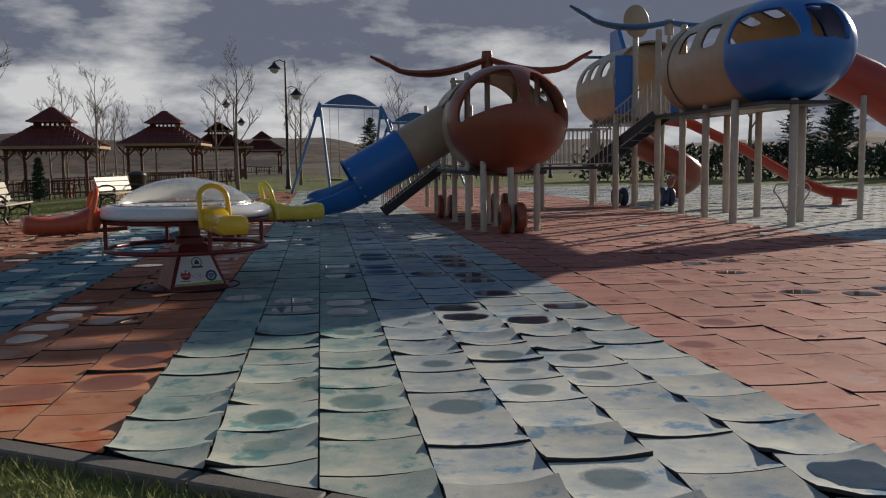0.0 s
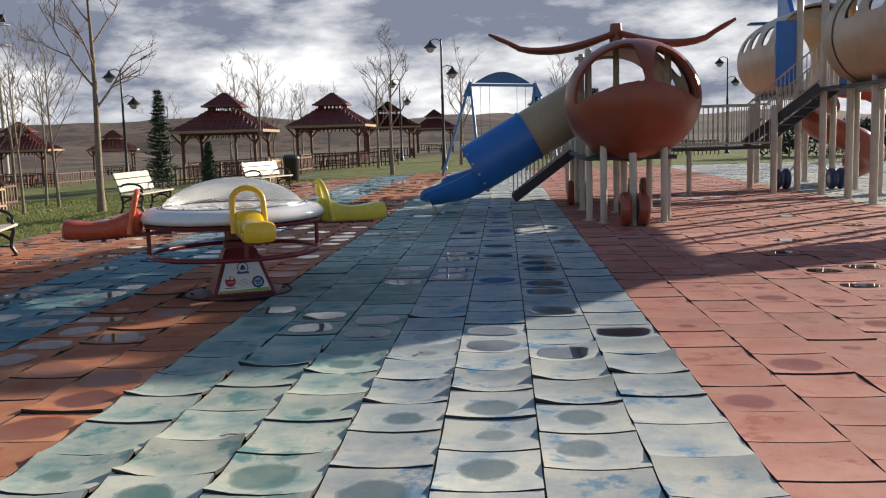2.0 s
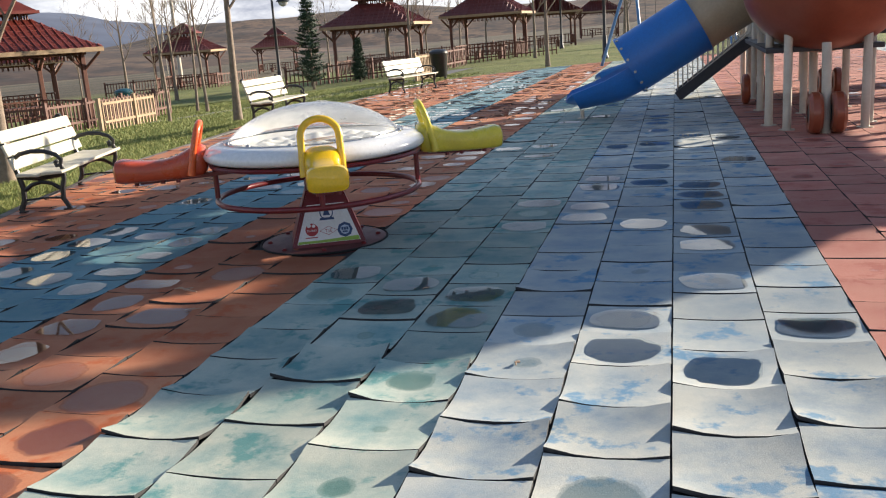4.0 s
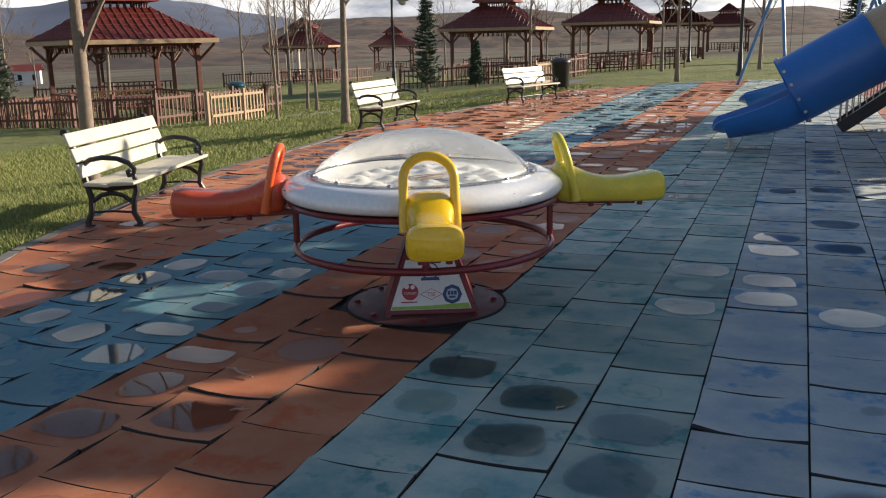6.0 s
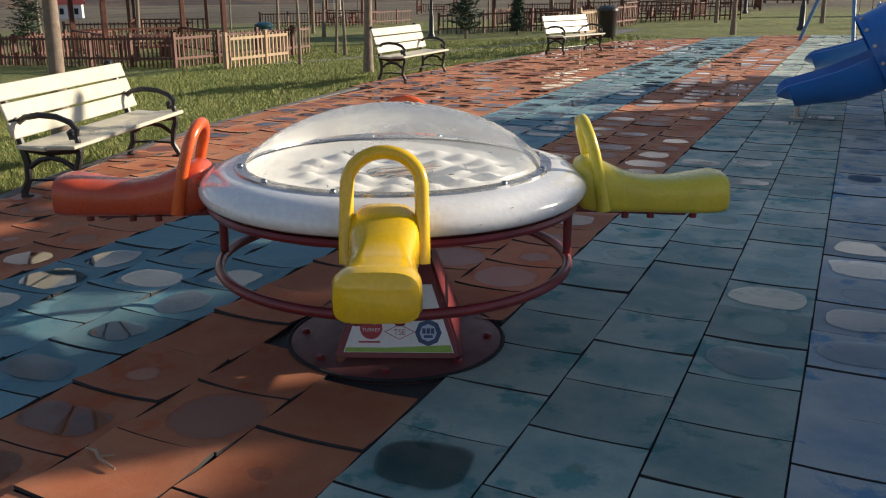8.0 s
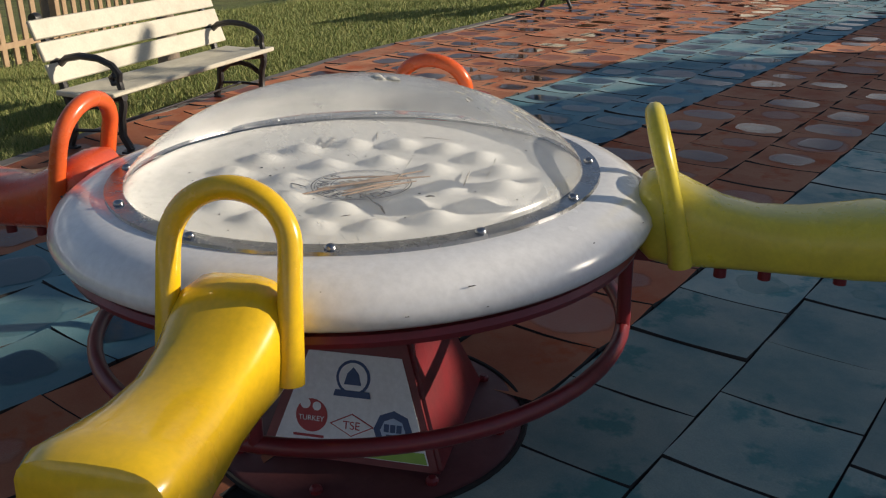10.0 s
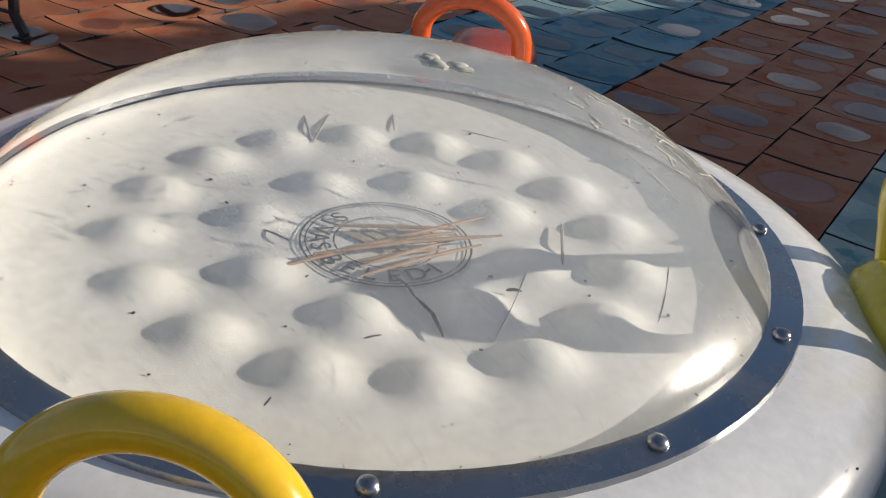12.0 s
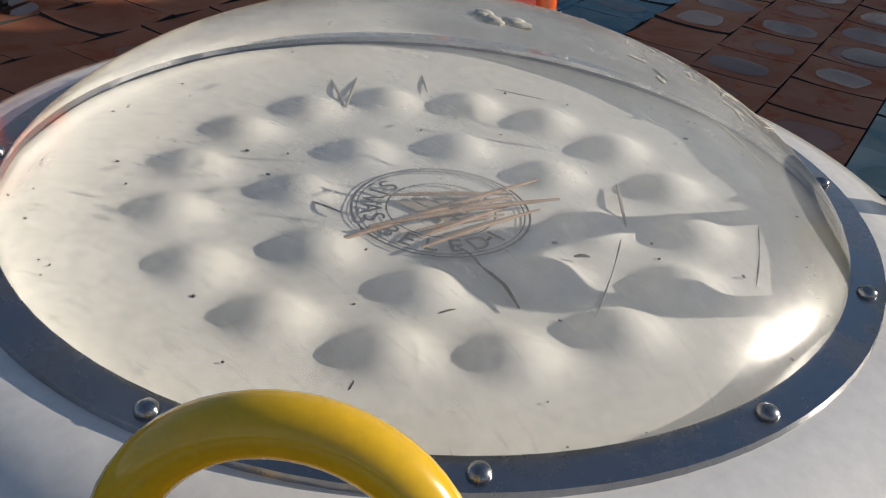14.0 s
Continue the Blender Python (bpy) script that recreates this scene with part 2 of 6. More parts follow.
# ---- ground ----
EDGE = [(-0.06, 3.46), (-1.63, 4.4), (-2.9, 5.55), (-3.95, 7.0), (-4.85, 8.6), (-5.53, 10.05), (-6.1, 11.7), (-6.9, 15.0), (-7.45, 19.8), (-7.5, 23.7), (-7.2, 28.0), (-6.6, 34.0),
        (-4.2, 37.6), (-2.2, 39.9), (2.0, 41.6), (12.0, 42.0), (20.0, 38.0), (26.0, 30.0), (26.0, 10.0), (20.0, 2.0), (12.0, -1.4), (6.0, 0.3), (3.0, 1.7)]


def inside(x, y):
    hit = False
    for (x0, y0), (x1, y1) in zip(EDGE, EDGE[1:] + EDGE[:1]):
        if (y0 > y) != (y1 > y) and x < x0 + (y - y0) * (x1 - x0) / (y1 - y0):
            hit = not hit
    return hit


def ground_z(x, y):
    """The lawn falls away to the west of the paving, towards a valley."""
    d = max(0.0, -7.6 - x)
    return -0.06 * min(d, 10.5) - 0.03 * min(max(0.0, d - 10.5), 320.0)


k = Nodes("lawn")
co = k.coords()
g1 = k.ramp(k.noise(0.35, 6, 0.6, co), 0.35, 0.7, (0.13, 0.17, 0.035), (0.31, 0.28, 0.095))
g2 = k.mix(k.ramp(k.noise(5.0, 5, 0.6, co), 0.4, 0.7), g1, (0.20, 0.23, 0.055))
g2 = k.mix(k.ramp(k.noise(1.4, 6, 0.7, co), 0.50, 0.66), g2, (0.09, 0.115, 0.03))
g2 = k.mix(0.6, g2, k.ramp(k.noise(55.0, 4, 0.7, co), 0.3, 0.7, (0.45, 0.45, 0.45), (1.15, 1.15, 1.15)), "MULTIPLY")
far = k.n("ShaderNodeVectorMath")
far.operation = "LENGTH"
k.l(co, far.inputs[0])
field = k.ramp(k.noise(0.03, 7, 0.6, co), 0.4, 0.62, (0.06, 0.05, 0.032), (0.155, 0.125, 0.075))
edge = k.math("MULTIPLY", k.math("ADD", far.outputs["Value"], k.math("MULTIPLY", k.noise(0.05, 4, 0.6, co), 30.0)), 0.001)
g2 = k.mix(k.ramp(edge, 0.085, 0.105), g2, field)
k.l(g2, k.b.inputs["Base Color"])
k.b.inputs["Roughness"].default_value = 0.95
k.bump(k.noise(40.0, 5, 0.7, co), 0.8, 0.05)
M["lawn"] = k.m

k = Nodes("hill_scrub")
co = k.coords()
h1 = k.ramp(k.noise(0.012, 8, 0.62, co), 0.38, 0.66, (0.06, 0.04, 0.034), (0.19, 0.125, 0.085))
h2 = k.mix(k.ramp(k.noise(0.05, 6, 0.6, co), 0.5, 0.60), h1, (0.05, 0.04, 0.038))
h2 = k.mix(0.8, h2, k.ramp(k.noise(0.11, 8, 0.7, co), 0.35, 0.65, (0.45, 0.45, 0.5), (1.2, 1.15, 1.1)), "MULTIPLY")
k.l(h2, k.b.inputs["Base Color"])
k.b.inputs["Roughness"].default_value = 1.0
M["hill"] = k.m


def ground_sheet():
    bm = bmesh.new()
    xs = [-4000, -1500, -600, -250, -120, -80, -60] + [-48 + 2 * i for i in range(45)] + [48, 70, 120, 300, 1000, 4000]
    ys = [-4000, -1000, -300, -100, -50] + [-30 + 3 * i for i in range(45)] + [120, 160, 250, 500, 1200, 4000]
    vs = [[bm.verts.new((x, y, ground_z(x, y) - 0.045)) for y in ys] for x in xs]
    for i in range(len(xs) - 1):
        for j in range(len(ys) - 1):
            bm.faces.new((vs[i][j], vs[i + 1][j], vs[i + 1][j + 1], vs[i][j + 1]))
    tagged(part("ground", bm, M["lawn"]), "short winter lawn falling gently away from the playground", "lawn", kind="structure")


def paving_base():
    bm = bmesh.new()
    vs = [bm.verts.new((x, y, -0.016)) for x, y in EDGE]
    f = bm.faces.new(vs)
    bmesh.ops.triangulate(bm, faces=[f])
    return tagged(part("pavement", bm, M["rubber"], smooth=False), "curled and puddled rubber safety tiles in teal and red bands", "paving", kind="structure")


ground_sheet()
pavement = paving_base()


# ---- carousel seesaw in the shape of a saucer ----
CX, CY, FRONT = -1.589, 9.685, -65.5


def glass_dome_material():
    k = Nodes("scratched_clear_plastic")
    co = k.coords()
    haze = k.n("ShaderNodeBsdfDiffuse", Color=(0.78, 0.80, 0.79, 1))
    clear = k.n("ShaderNodeBsdfTransparent", Color=(0.97, 0.98, 0.965, 1))
    gloss = k.n("ShaderNodeBsdfGlossy", Color=(1, 1, 1, 1), Roughness=0.16)
    k.l(k.math("ADD", 0.10, k.math("MULTIPLY", k.noise(9.0, 6, 0.65, co), 0.26)), gloss.inputs["Roughness"])
    stretch = k.n("ShaderNodeMapping", Scale=(3.0, 22.0, 3.0))
    k.l(co, stretch.inputs[0])
    dirt = k.math("ADD", k.math("MULTIPLY", k.ramp(k.noise(3.0, 7, 0.65, co), 0.45, 0.72), 0.26), k.math("MULTIPLY", k.ramp(k.noise(6.0, 5, 0.7, stretch.outputs[0]), 0.55, 0.75), 0.14))
    m1, m2 = k.n("ShaderNodeMixShader"), k.n("ShaderNodeMixShader")
    k.l(k.math("ADD", k.math("MULTIPLY", dirt, 0.9), 0.17), m1.inputs[0])
    k.l(clear.outputs[0], m1.inputs[1])
    k.l(haze.outputs[0], m1.inputs[2])
    fr = k.n("ShaderNodeFresnel", IOR=1.45)
    k.l(fr.outputs[0], m2.inputs[0])
    k.l(m1.outputs[0], m2.inputs[1])
    k.l(gloss.outputs[0], m2.inputs[2])
    k.l(m2.outputs[0], k.t.nodes["Material Output"].inputs["Surface"])
    return k.m


M["dome"] = glass_dome_material()


def seat(parent, ang, material, label, reach=1.0, shift=(0.0, 0.0), grip=None, lift=0.0):
    """A moulded saddle with a hoop handle, pointing out along ang."""
    rot = pose(0, 0, 0, 0, 0, ang) @ Matrix.Translation((shift[0], 0, shift[1]))
    bm = bmesh.new()
    #       r     half-width top    bottom
    rows = [(0.858, 0.070, 0.845, 0.735), (0.872, 0.105, 0.885, 0.690), (0.90, 0.125, 0.905, 0.665), (0.95, 0.134, 0.902, 0.655), (1.02, 0.130, 0.868, 0.652), (1.10, 0.120, 0.832, 0.650),
            (1.20, 0.118, 0.808, 0.648), (1.32, 0.130, 0.806, 0.647), (1.44, 0.143, 0.822, 0.646), (1.52, 0.146, 0.836, 0.648), (1.56, 0.137, 0.828, 0.656), (1.577, 0.108, 0.795, 0.678)]
    rings = []
    for r, w, t, b in rows:
        r = 0.95 + (r - 0.95) * (reach if r > 0.95 else 1.0)
        ring, h, c = [], (t - b) / 2, (t + b) / 2
        for i in range(24):
            a = 2 * math.pi * i / 24
            ca, sa = math.cos(a), math.sin(a)
            e = 0.42 if sa < 0 else 0.62
            ring.append(bm.verts.new((r, w * math.copysign(abs(ca) ** e, ca), c + h * math.copysign(abs(sa) ** e, sa))))
        rings.append(ring)
    for a, b in zip(rings, rings[1:]):
        for i in range(24):
            bm.faces.new((a[i], a[(i + 1) % 24], b[(i + 1) % 24], b[i]))
    bm.faces.new(rings[0][::-1])
    bm.faces.new(rings[-1])
    saddle = part("seat", bm, material, parent, label)
    saddle.matrix_basis = rot
    bm = bmesh.new()
    pts = [(0.985, -0.136, 0.675), (0.975, -0.139, 0.74), (0.950, -0.139, 0.86), (0.930, -0.138, 0.94)]
    pts += [(0.925 - 0.035 * math.sin(radians(a)), -0.137 * math.cos(radians(a)), 0.955 + 0.118 * math.sin(radians(a))) for a in range(6, 175, 7)]
    pts += [(0.930, 0.138, 0.94), (0.950, 0.139, 0.86), (0.975, 0.139, 0.74), (0.985, 0.136, 0.675)]
    tube(bm, pts, [0.034, 0.031] + [0.027] * (len(pts) - 4) + [0.031, 0.034], 14)
    handle = part("handle", bm, grip or material, saddle, "hoop handle")
    handle.location.z = lift
    if lift:
        bm = bmesh.new()
        tube(bm, [(1.335, 0.012, 0.8055), (1.35, 0.004, 0.807), (1.362, 0.010, 0.808), (1.378, 0.002, 0.811), (1.388, 0.012, 0.813)], [0.0008, 0.002, 0.0025, 0.002, 0.0008], 5)
        part("crack", bm, M["darktwig"], saddle, "short dark crack in the plastic")
    bm = bmesh.new()
    beam(bm, (0.6, 0, 0.668), (1.40, 0, 0.640), 0.06, 0.036, 0.004)
    for r in (1.10, 1.22, 1.42):
        for s in (-0.07, 0.07):
            lathe(bm, [(0, 0.0), (0.018, 0.002), (0.018, 0.03)], 10, Matrix.Translation((r, s, 0.622)))
    arm = part("seat_arm", bm, M["redmetal"], parent)
    arm.matrix_basis = rot


def saucer():
    th = thing("carousel", CX, CY, 0, "white saucer playground carousel with clear dome and four moulded seats", "carousel")
    bm = bmesh.new()
    prof = [(0.69, 0.876), (0.75, 0.877), (0.80, 0.872), (0.845, 0.858), (0.88, 0.834), (0.899, 0.808), (0.905, 0.786), (0.899, 0.766), (0.88, 0.750), (0.845, 0.740), (0.78, 0.736), (0.0, 0.736)]
    lathe(bm, [(r * 0.986, z) for r, z in prof], 96)
    part("saucer_rim", bm, M["white"], th, "scuffed glossy white moulded rim")
    # bumpy plate under the dome
    bm = bmesh.new()
    bumps = []
    for ring_r, n, off, mx, my in ((0.247, 8, 27, 0.054, -0.032), (0.430, 16, 2.5, 0.029, -0.016)):
        for i in range(n):
            a = radians(off + 360 * i / n)
            bumps.append((mx + ring_r * math.cos(a), my + ring_r * math.sin(a)))
    nr, ns = 44, 150
    rings = []
    for i in range(nr + 1):
        r = 0.685 * i / nr
        ring = []
        for j in range(ns if i else 1):
            a = 2 * math.pi * j / ns
            x, y = r * math.cos(a), r * math.sin(a)
            z = 0.838 + 0.030 * max(0.0, (r - 0.30) / 0.385) ** 2
            for bx, by in bumps:
                q = ((x - bx) ** 2 + (y - by) ** 2) / 0.047 ** 2
                if q < 5:
                    z += 0.025 * math.exp(-0.75 * q ** 1.35)
            z += 0.004 * noise.noise((x * 5, y * 5, 3)) * (1.0 if r > 0.28 else 0.1)
            ring.append(bm.verts.new((x, y, z)))
        rings.append(ring)
    for a, b in zip(rings, rings[1:]):
        for j in range(ns):
            f = list(dict.fromkeys((a[j % len(a)], a[(j + 1) % len(a)], b[(j + 1) % len(b)], b[j % len(b)])))
            bm.faces.new(f)
    part("bumpy_plate", bm, M["plate"], th, "white plate with rows of round bumps")
    emblem(th)
    # dome
    bm = bmesh.new()
    prof = [(0.681, 0.880)]
    for i in range(0, 25):
        a = radians(90 * i / 24)
        rr = 0.677 * math.cos(a) if i < 24 else 0.0
        cap = 0.262 / 0.284 * (math.sqrt(0.98 ** 2 - rr * rr) - 0.696)
        prof.append((rr, 0.884 + 0.7 * cap + 0.3 * 0.262 * math.sin(a)))
    lathe(bm, prof, 96)
    dome = part("dome", bm, M["dome"], th, "hazy scratched clear plastic dome")
    dome.visible_shadow = False
    bm = bmesh.new()
    lathe(bm, [(0.676, 0.878), (0.678, 0.887), (0.729, 0.886), (0.732, 0.872)], 96)
    flange = part("steel_ring", bm, M["steel"], th, "scratched steel clamping ring")
    for i in range(12):
        a = radians(8.3 + 30 * i)
        bm = bmesh.new()
        lathe(bm, [(0.0145, 0.0), (0.0145, 0.004), (0.011, 0.009), (0.005, 0.0115), (0, 0.012)], 14, Matrix.Translation((0.703 * math.cos(a), 0.703 * math.sin(a), 0.886)))
        part("bolt", bm, M["steel"], flange)
    # frame
    bm = bmesh.new()
    lathe(bm, [(0, 0.69), (0.83, 0.695), (0.855, 0.703), (0.86, 0.718), (0.85, 0.732), (0, 0.734)], 72)
    part("underside_plate", bm, M["redmetal"], th)
    bm = bmesh.new()
    tube(bm, [(0.82 * math.cos(2 * math.pi * i / 72), 0.82 * math.sin(2 * math.pi * i / 72), 0.42) for i in range(73)], 0.023, 12)
    part("foot_ring", bm, M["redmetal"], th, "dark red tubular foot ring")
    for i in range(4):
        a = radians(FRONT + 90 * i)
        bm = bmesh.new()
        c, s = math.cos(a), math.sin(a)
        tube(bm, [(0.82 * c, 0.82 * s, 0.70), (0.82 * c, 0.82 * s, 0.52), (0.822 * c, 0.822 * s, 0.46), (0.82 * c, 0.82 * s, 0.42)], 0.021, 12)
        part("ring_post", bm, M["redmetal"], th)
    turn = pose(0, 0, 0, 0, 0, FRONT + 90)
    bm = bmesh.new()
    b0, b1, z0, z1 = 0.30, 0.145, 0.012, 0.46
    lo = [bm.verts.new((sx * b0, sy * b0, z0)) for sx, sy in ((-1, -1), (1, -1), (1, 1), (-1, 1))]
    hi = [bm.verts.new((sx * b1, sy * b1, z1)) for sx, sy in ((-1, -1), (1, -1), (1, 1), (-1, 1))]
    for i in range(4):
        bm.faces.new((lo[i], lo[(i + 1) % 4], hi[(i + 1) % 4], hi[i]))
    bm.faces.new(hi)
    bm.faces.new(lo[::-1])
    bmesh.ops.bevel(bm, geom=list(bm.edges), offset=0.012, segments=2, affect="EDGES")
    lathe(bm, [(0.15, 0.455), (0.15, 0.52), (0.11, 0.54), (0.11, 0.70)], 28)
    ped = part("pedestal", bm, M["redmetal"], th, "dark red steel pedestal")
    ped.matrix_basis = Matrix.Translation((0.027, 0.012, 0)) @ turn
    bm = bmesh.new()
    lathe(bm, [(0.0, 0.012), (0.50, 0.012), (0.515, 0.006), (0.52, -0.03)], 56)
    base = part("base_plate", bm, M["redplate"], th, "round dark red ground plate")
    bm = bmesh.new()
    tube(bm, [(0.525 * math.cos(2 * math.pi * i / 60), 0.525 * math.sin(2 * math.pi * i / 60), 0.004) for i in range(61)], 0.010, 6)
    part("gap_ring", bm, M["black"], base)
    for i in range(8):
        a = radians(22 + 45 * i)
        bm = bmesh.new()
        lathe(bm, [(0.02, 0.0), (0.02, 0.012), (0.012, 0.02), (0, 0.02)], 8, Matrix.Translation((0.45 * math.cos(a), 0.45 * math.sin(a), 0.012)))
        part("bolt", bm, M["redmetal"], base)
    # sticker on the front face of the pedestal: x to the right, v up the slope
    slope = math.atan2(b0 - b1, z1 - z0)
    face = turn @ Matrix.Translation((0, -b0, z0)) @ Matrix.Rotation(-slope, 4, "X") @ Matrix.Translation((0, -0.004, 0))

    def flatpart(name, outline, lift, material, parent, label=""):
        bm = bmesh.new()
        vs = [bm.verts.new((u, -lift, v)) for u, v in outline]
        f = bm.faces.new(vs)
        ex = bmesh.ops.extrude_face_region(bm, geom=[f])
        for v in ex["geom"]:
            if isinstance(v, bmesh.types.BMVert):
                v.co.y -= 0.0012
        ob = part(name, bm, material, parent, label, smooth=False)
        return ob

    stick = flatpart("sticker", [(-0.255, 0.03), (0.255, 0.03), (0.150, 0.345), (-0.150, 0.345)], 0.0, M["paper"], ped, "white certification sticker with green edge")
    stick.matrix_basis = turn.inverted() @ face

    def circle(u, v, r, n=24, r2=None):
        return [(u + r * math.cos(2 * math.pi * i / n), v + (r2 or r) * math.sin(2 * math.pi * i / n)) for i in range(n)]

    flatpart("green_band", [(-0.25, 0.032), (0.25, 0.032), (0.238, 0.066), (-0.05, 0.052), (-0.243, 0.052)], 0.0016, M["inkgreen"], stick)
    flatpart("red_roundel", circle(-0.128, 0.142, 0.052), 0.0016, M["inkred"], stick)
    flatpart("white_dot", circle(-0.150, 0.178, 0.017, 14), 0.0032, M["paper"], stick)
    flatpart("white_dot", circle(-0.112, 0.172, 0.014, 14), 0.0032, M["paper"], stick)
    lettering("TURKEY", 0.023, M["paper"], stick, pose(-0.128, -0.0050, 0.126, 90, 0, 0))
    flatpart("text_bar", [(-0.185, 0.074), (-0.085, 0.074), (-0.085, 0.082), (-0.185, 0.082)], 0.0016, M["inkred"], stick)
    for q, mm, lift in ((1.0, "inkred", 0.0016), (0.90, "paper", 0.0032)):
        flatpart("red_diamond", [(-0.072 * q + 0.004, 0.125), (0.004, 0.125 - 0.036 * q), (0.004 + 0.072 * q, 0.125), (0.004, 0.125 + 0.036 * q)], lift, M[mm], stick)
    flatpart("blue_octagon", circle(0.136, 0.122, 0.062, 8), 0.0016, M["inkblue"], stick)
    flatpart("white_disc", circle(0.136, 0.122, 0.040, 8), 0.0032, M["sky_ink"], stick)
    flatpart("blue_roundel", circle(0.0, 0.272, 0.055), 0.0016, M["inkblue"], stick)
    flatpart("white_disc", circle(0.0, 0.272, 0.046), 0.0032, M["paper"], stick)
    flatpart("blue_picture", [(-0.028, 0.25), (0.028, 0.25), (0.018, 0.285), (0.0, 0.305), (-0.018, 0.285)], 0.0048, M["inkblue"], stick)
    flatpart("text_bar", [(-0.06, 0.212), (0.06, 0.212), (0.055, 0.232), (-0.055, 0.232)], 0.0048, M["inkblue"], stick)
    lettering("TSE", 0.036, M["inkred"], stick, pose(0.004, -0.0050, 0.112, 90, 0, 0))
    for u0, u1, v0, v1 in ((0.108, 0.124, 0.118, 0.142), (0.128, 0.144, 0.118, 0.142), (0.148, 0.164, 0.118, 0.142), (0.116, 0.156, 0.098, 0.111)):
        flatpart("mark_bar", [(u0, v0), (u1, v0), (u1, v1), (u0, v1)], 0.0048, M["inkblue"], stick)
    for i, (mm, lab) in enumerate((("yellow", "deep yellow moulded saddle"), ("lemon", "lemon yellow moulded saddle"), ("orange", "orange moulded saddle"), ("orange", "orange moulded saddle"))):
        seat(th, FRONT + 90 * i + (1.6, 2.0, 0.0, 0.0)[i], M[mm], lab, 0.90 if i == 0 else 1.0, ((-0.030, -0.016), (-0.020, 0.0), (0.010, -0.02), (0.004, -0.02))[i], M[mm] if i < 2 else M["handle_orange"], 0.022 if i == 0 else 0.0)
    return th


def lettering(text, size, material, parent, m, name="lettering"):
    cu = bpy.data.curves.new(name, "FONT")
    cu.body, cu.size, cu.align_x, cu.extrude = text, size, "CENTER", 0.0004
    tmp = bpy.data.objects.new("tmp", cu)
    scene.collection.objects.link(tmp)
    dg = bpy.context.evaluated_depsgraph_get()
    me = bpy.data.meshes.new_from_object(tmp.evaluated_get(dg))
    bpy.data.objects.remove(tmp)
    me.materials.clear()
    me.materials.append(material)
    ob = new(name, me)
    ob.parent = parent
    ob.matrix_basis = m
    return ob


def emblem(th):
    """A printed ring with lettering on the plate, under straw litter."""
    ex, ey, ez = 0.0515, -0.039, 0.8425
    rings = bmesh.new()
    for r0, r1 in ((0.1475, 0.1515), (0.1395, 0.142), (0.090, 0.093)):
        a = [[rings.verts.new((ex + r * math.cos(2 * math.pi * i / 64), ey + r * math.sin(2 * math.pi * i / 64), ez)) for i in range(64)] for r in (r0, r1)]
        for i in range(64):
            rings.faces.new((a[0][i], a[0][(i + 1) % 64], a[1][(i + 1) % 64], a[1][i]))
    mark = part("emblem", rings, M["print"], th, "faded grey circular printed emblem", smooth=False)
    for i, ch in enumerate("SIVAS BELEDI"):
        if ch != " ":
            a = radians(176 + 14.6 * i if i < 5 else 258 + 19.0 * (i - 6))
            lettering(ch, 0.052, M["print"], mark, pose(ex + 0.134 * math.cos(a), ey + 0.134 * math.sin(a), ez + 0.0005, 0, 0, math.degrees(a) + 90), "letter")
    bm = bmesh.new()
    for u0, v0, u1, v1 in ((-0.07, -0.03, 0.03, -0.01), (-0.06, -0.005, 0.05, 0.012), (-0.04, 0.02, 0.04, 0.035), (-0.025, 0.045, 0.02, 0.07)):
        bm.faces.new([bm.verts.new((ex + u, ey + v, ez)) for u, v in ((u0, v0), (u1, v0), (u1, v1), (u0, v1))])
    part("emblem_picture", bm, M["oldprint"], mark, smooth=False)


M["oldprint"] = paint("faded_brown_ink", (0.42, 0.36, 0.28), (0.5, 0.46, 0.4), 0.6, scale=20, bump=0)
M["sky_ink"] = paint("pale_blue_ink", (0.45, 0.55, 0.68), None, 0.45, scale=30, bump=0)
M["redplate"] = paint("dusty_red_plate", (0.13, 0.038, 0.038), (0.085, 0.022, 0.026), 0.6, scale=7, bump=0.1)
M["plate"] = paint("dusty_white_plate", (0.84, 0.84, 0.83), (0.72, 0.715, 0.69), 0.55, scale=4, fine=50, bump=0.05)
carousel = saucer()


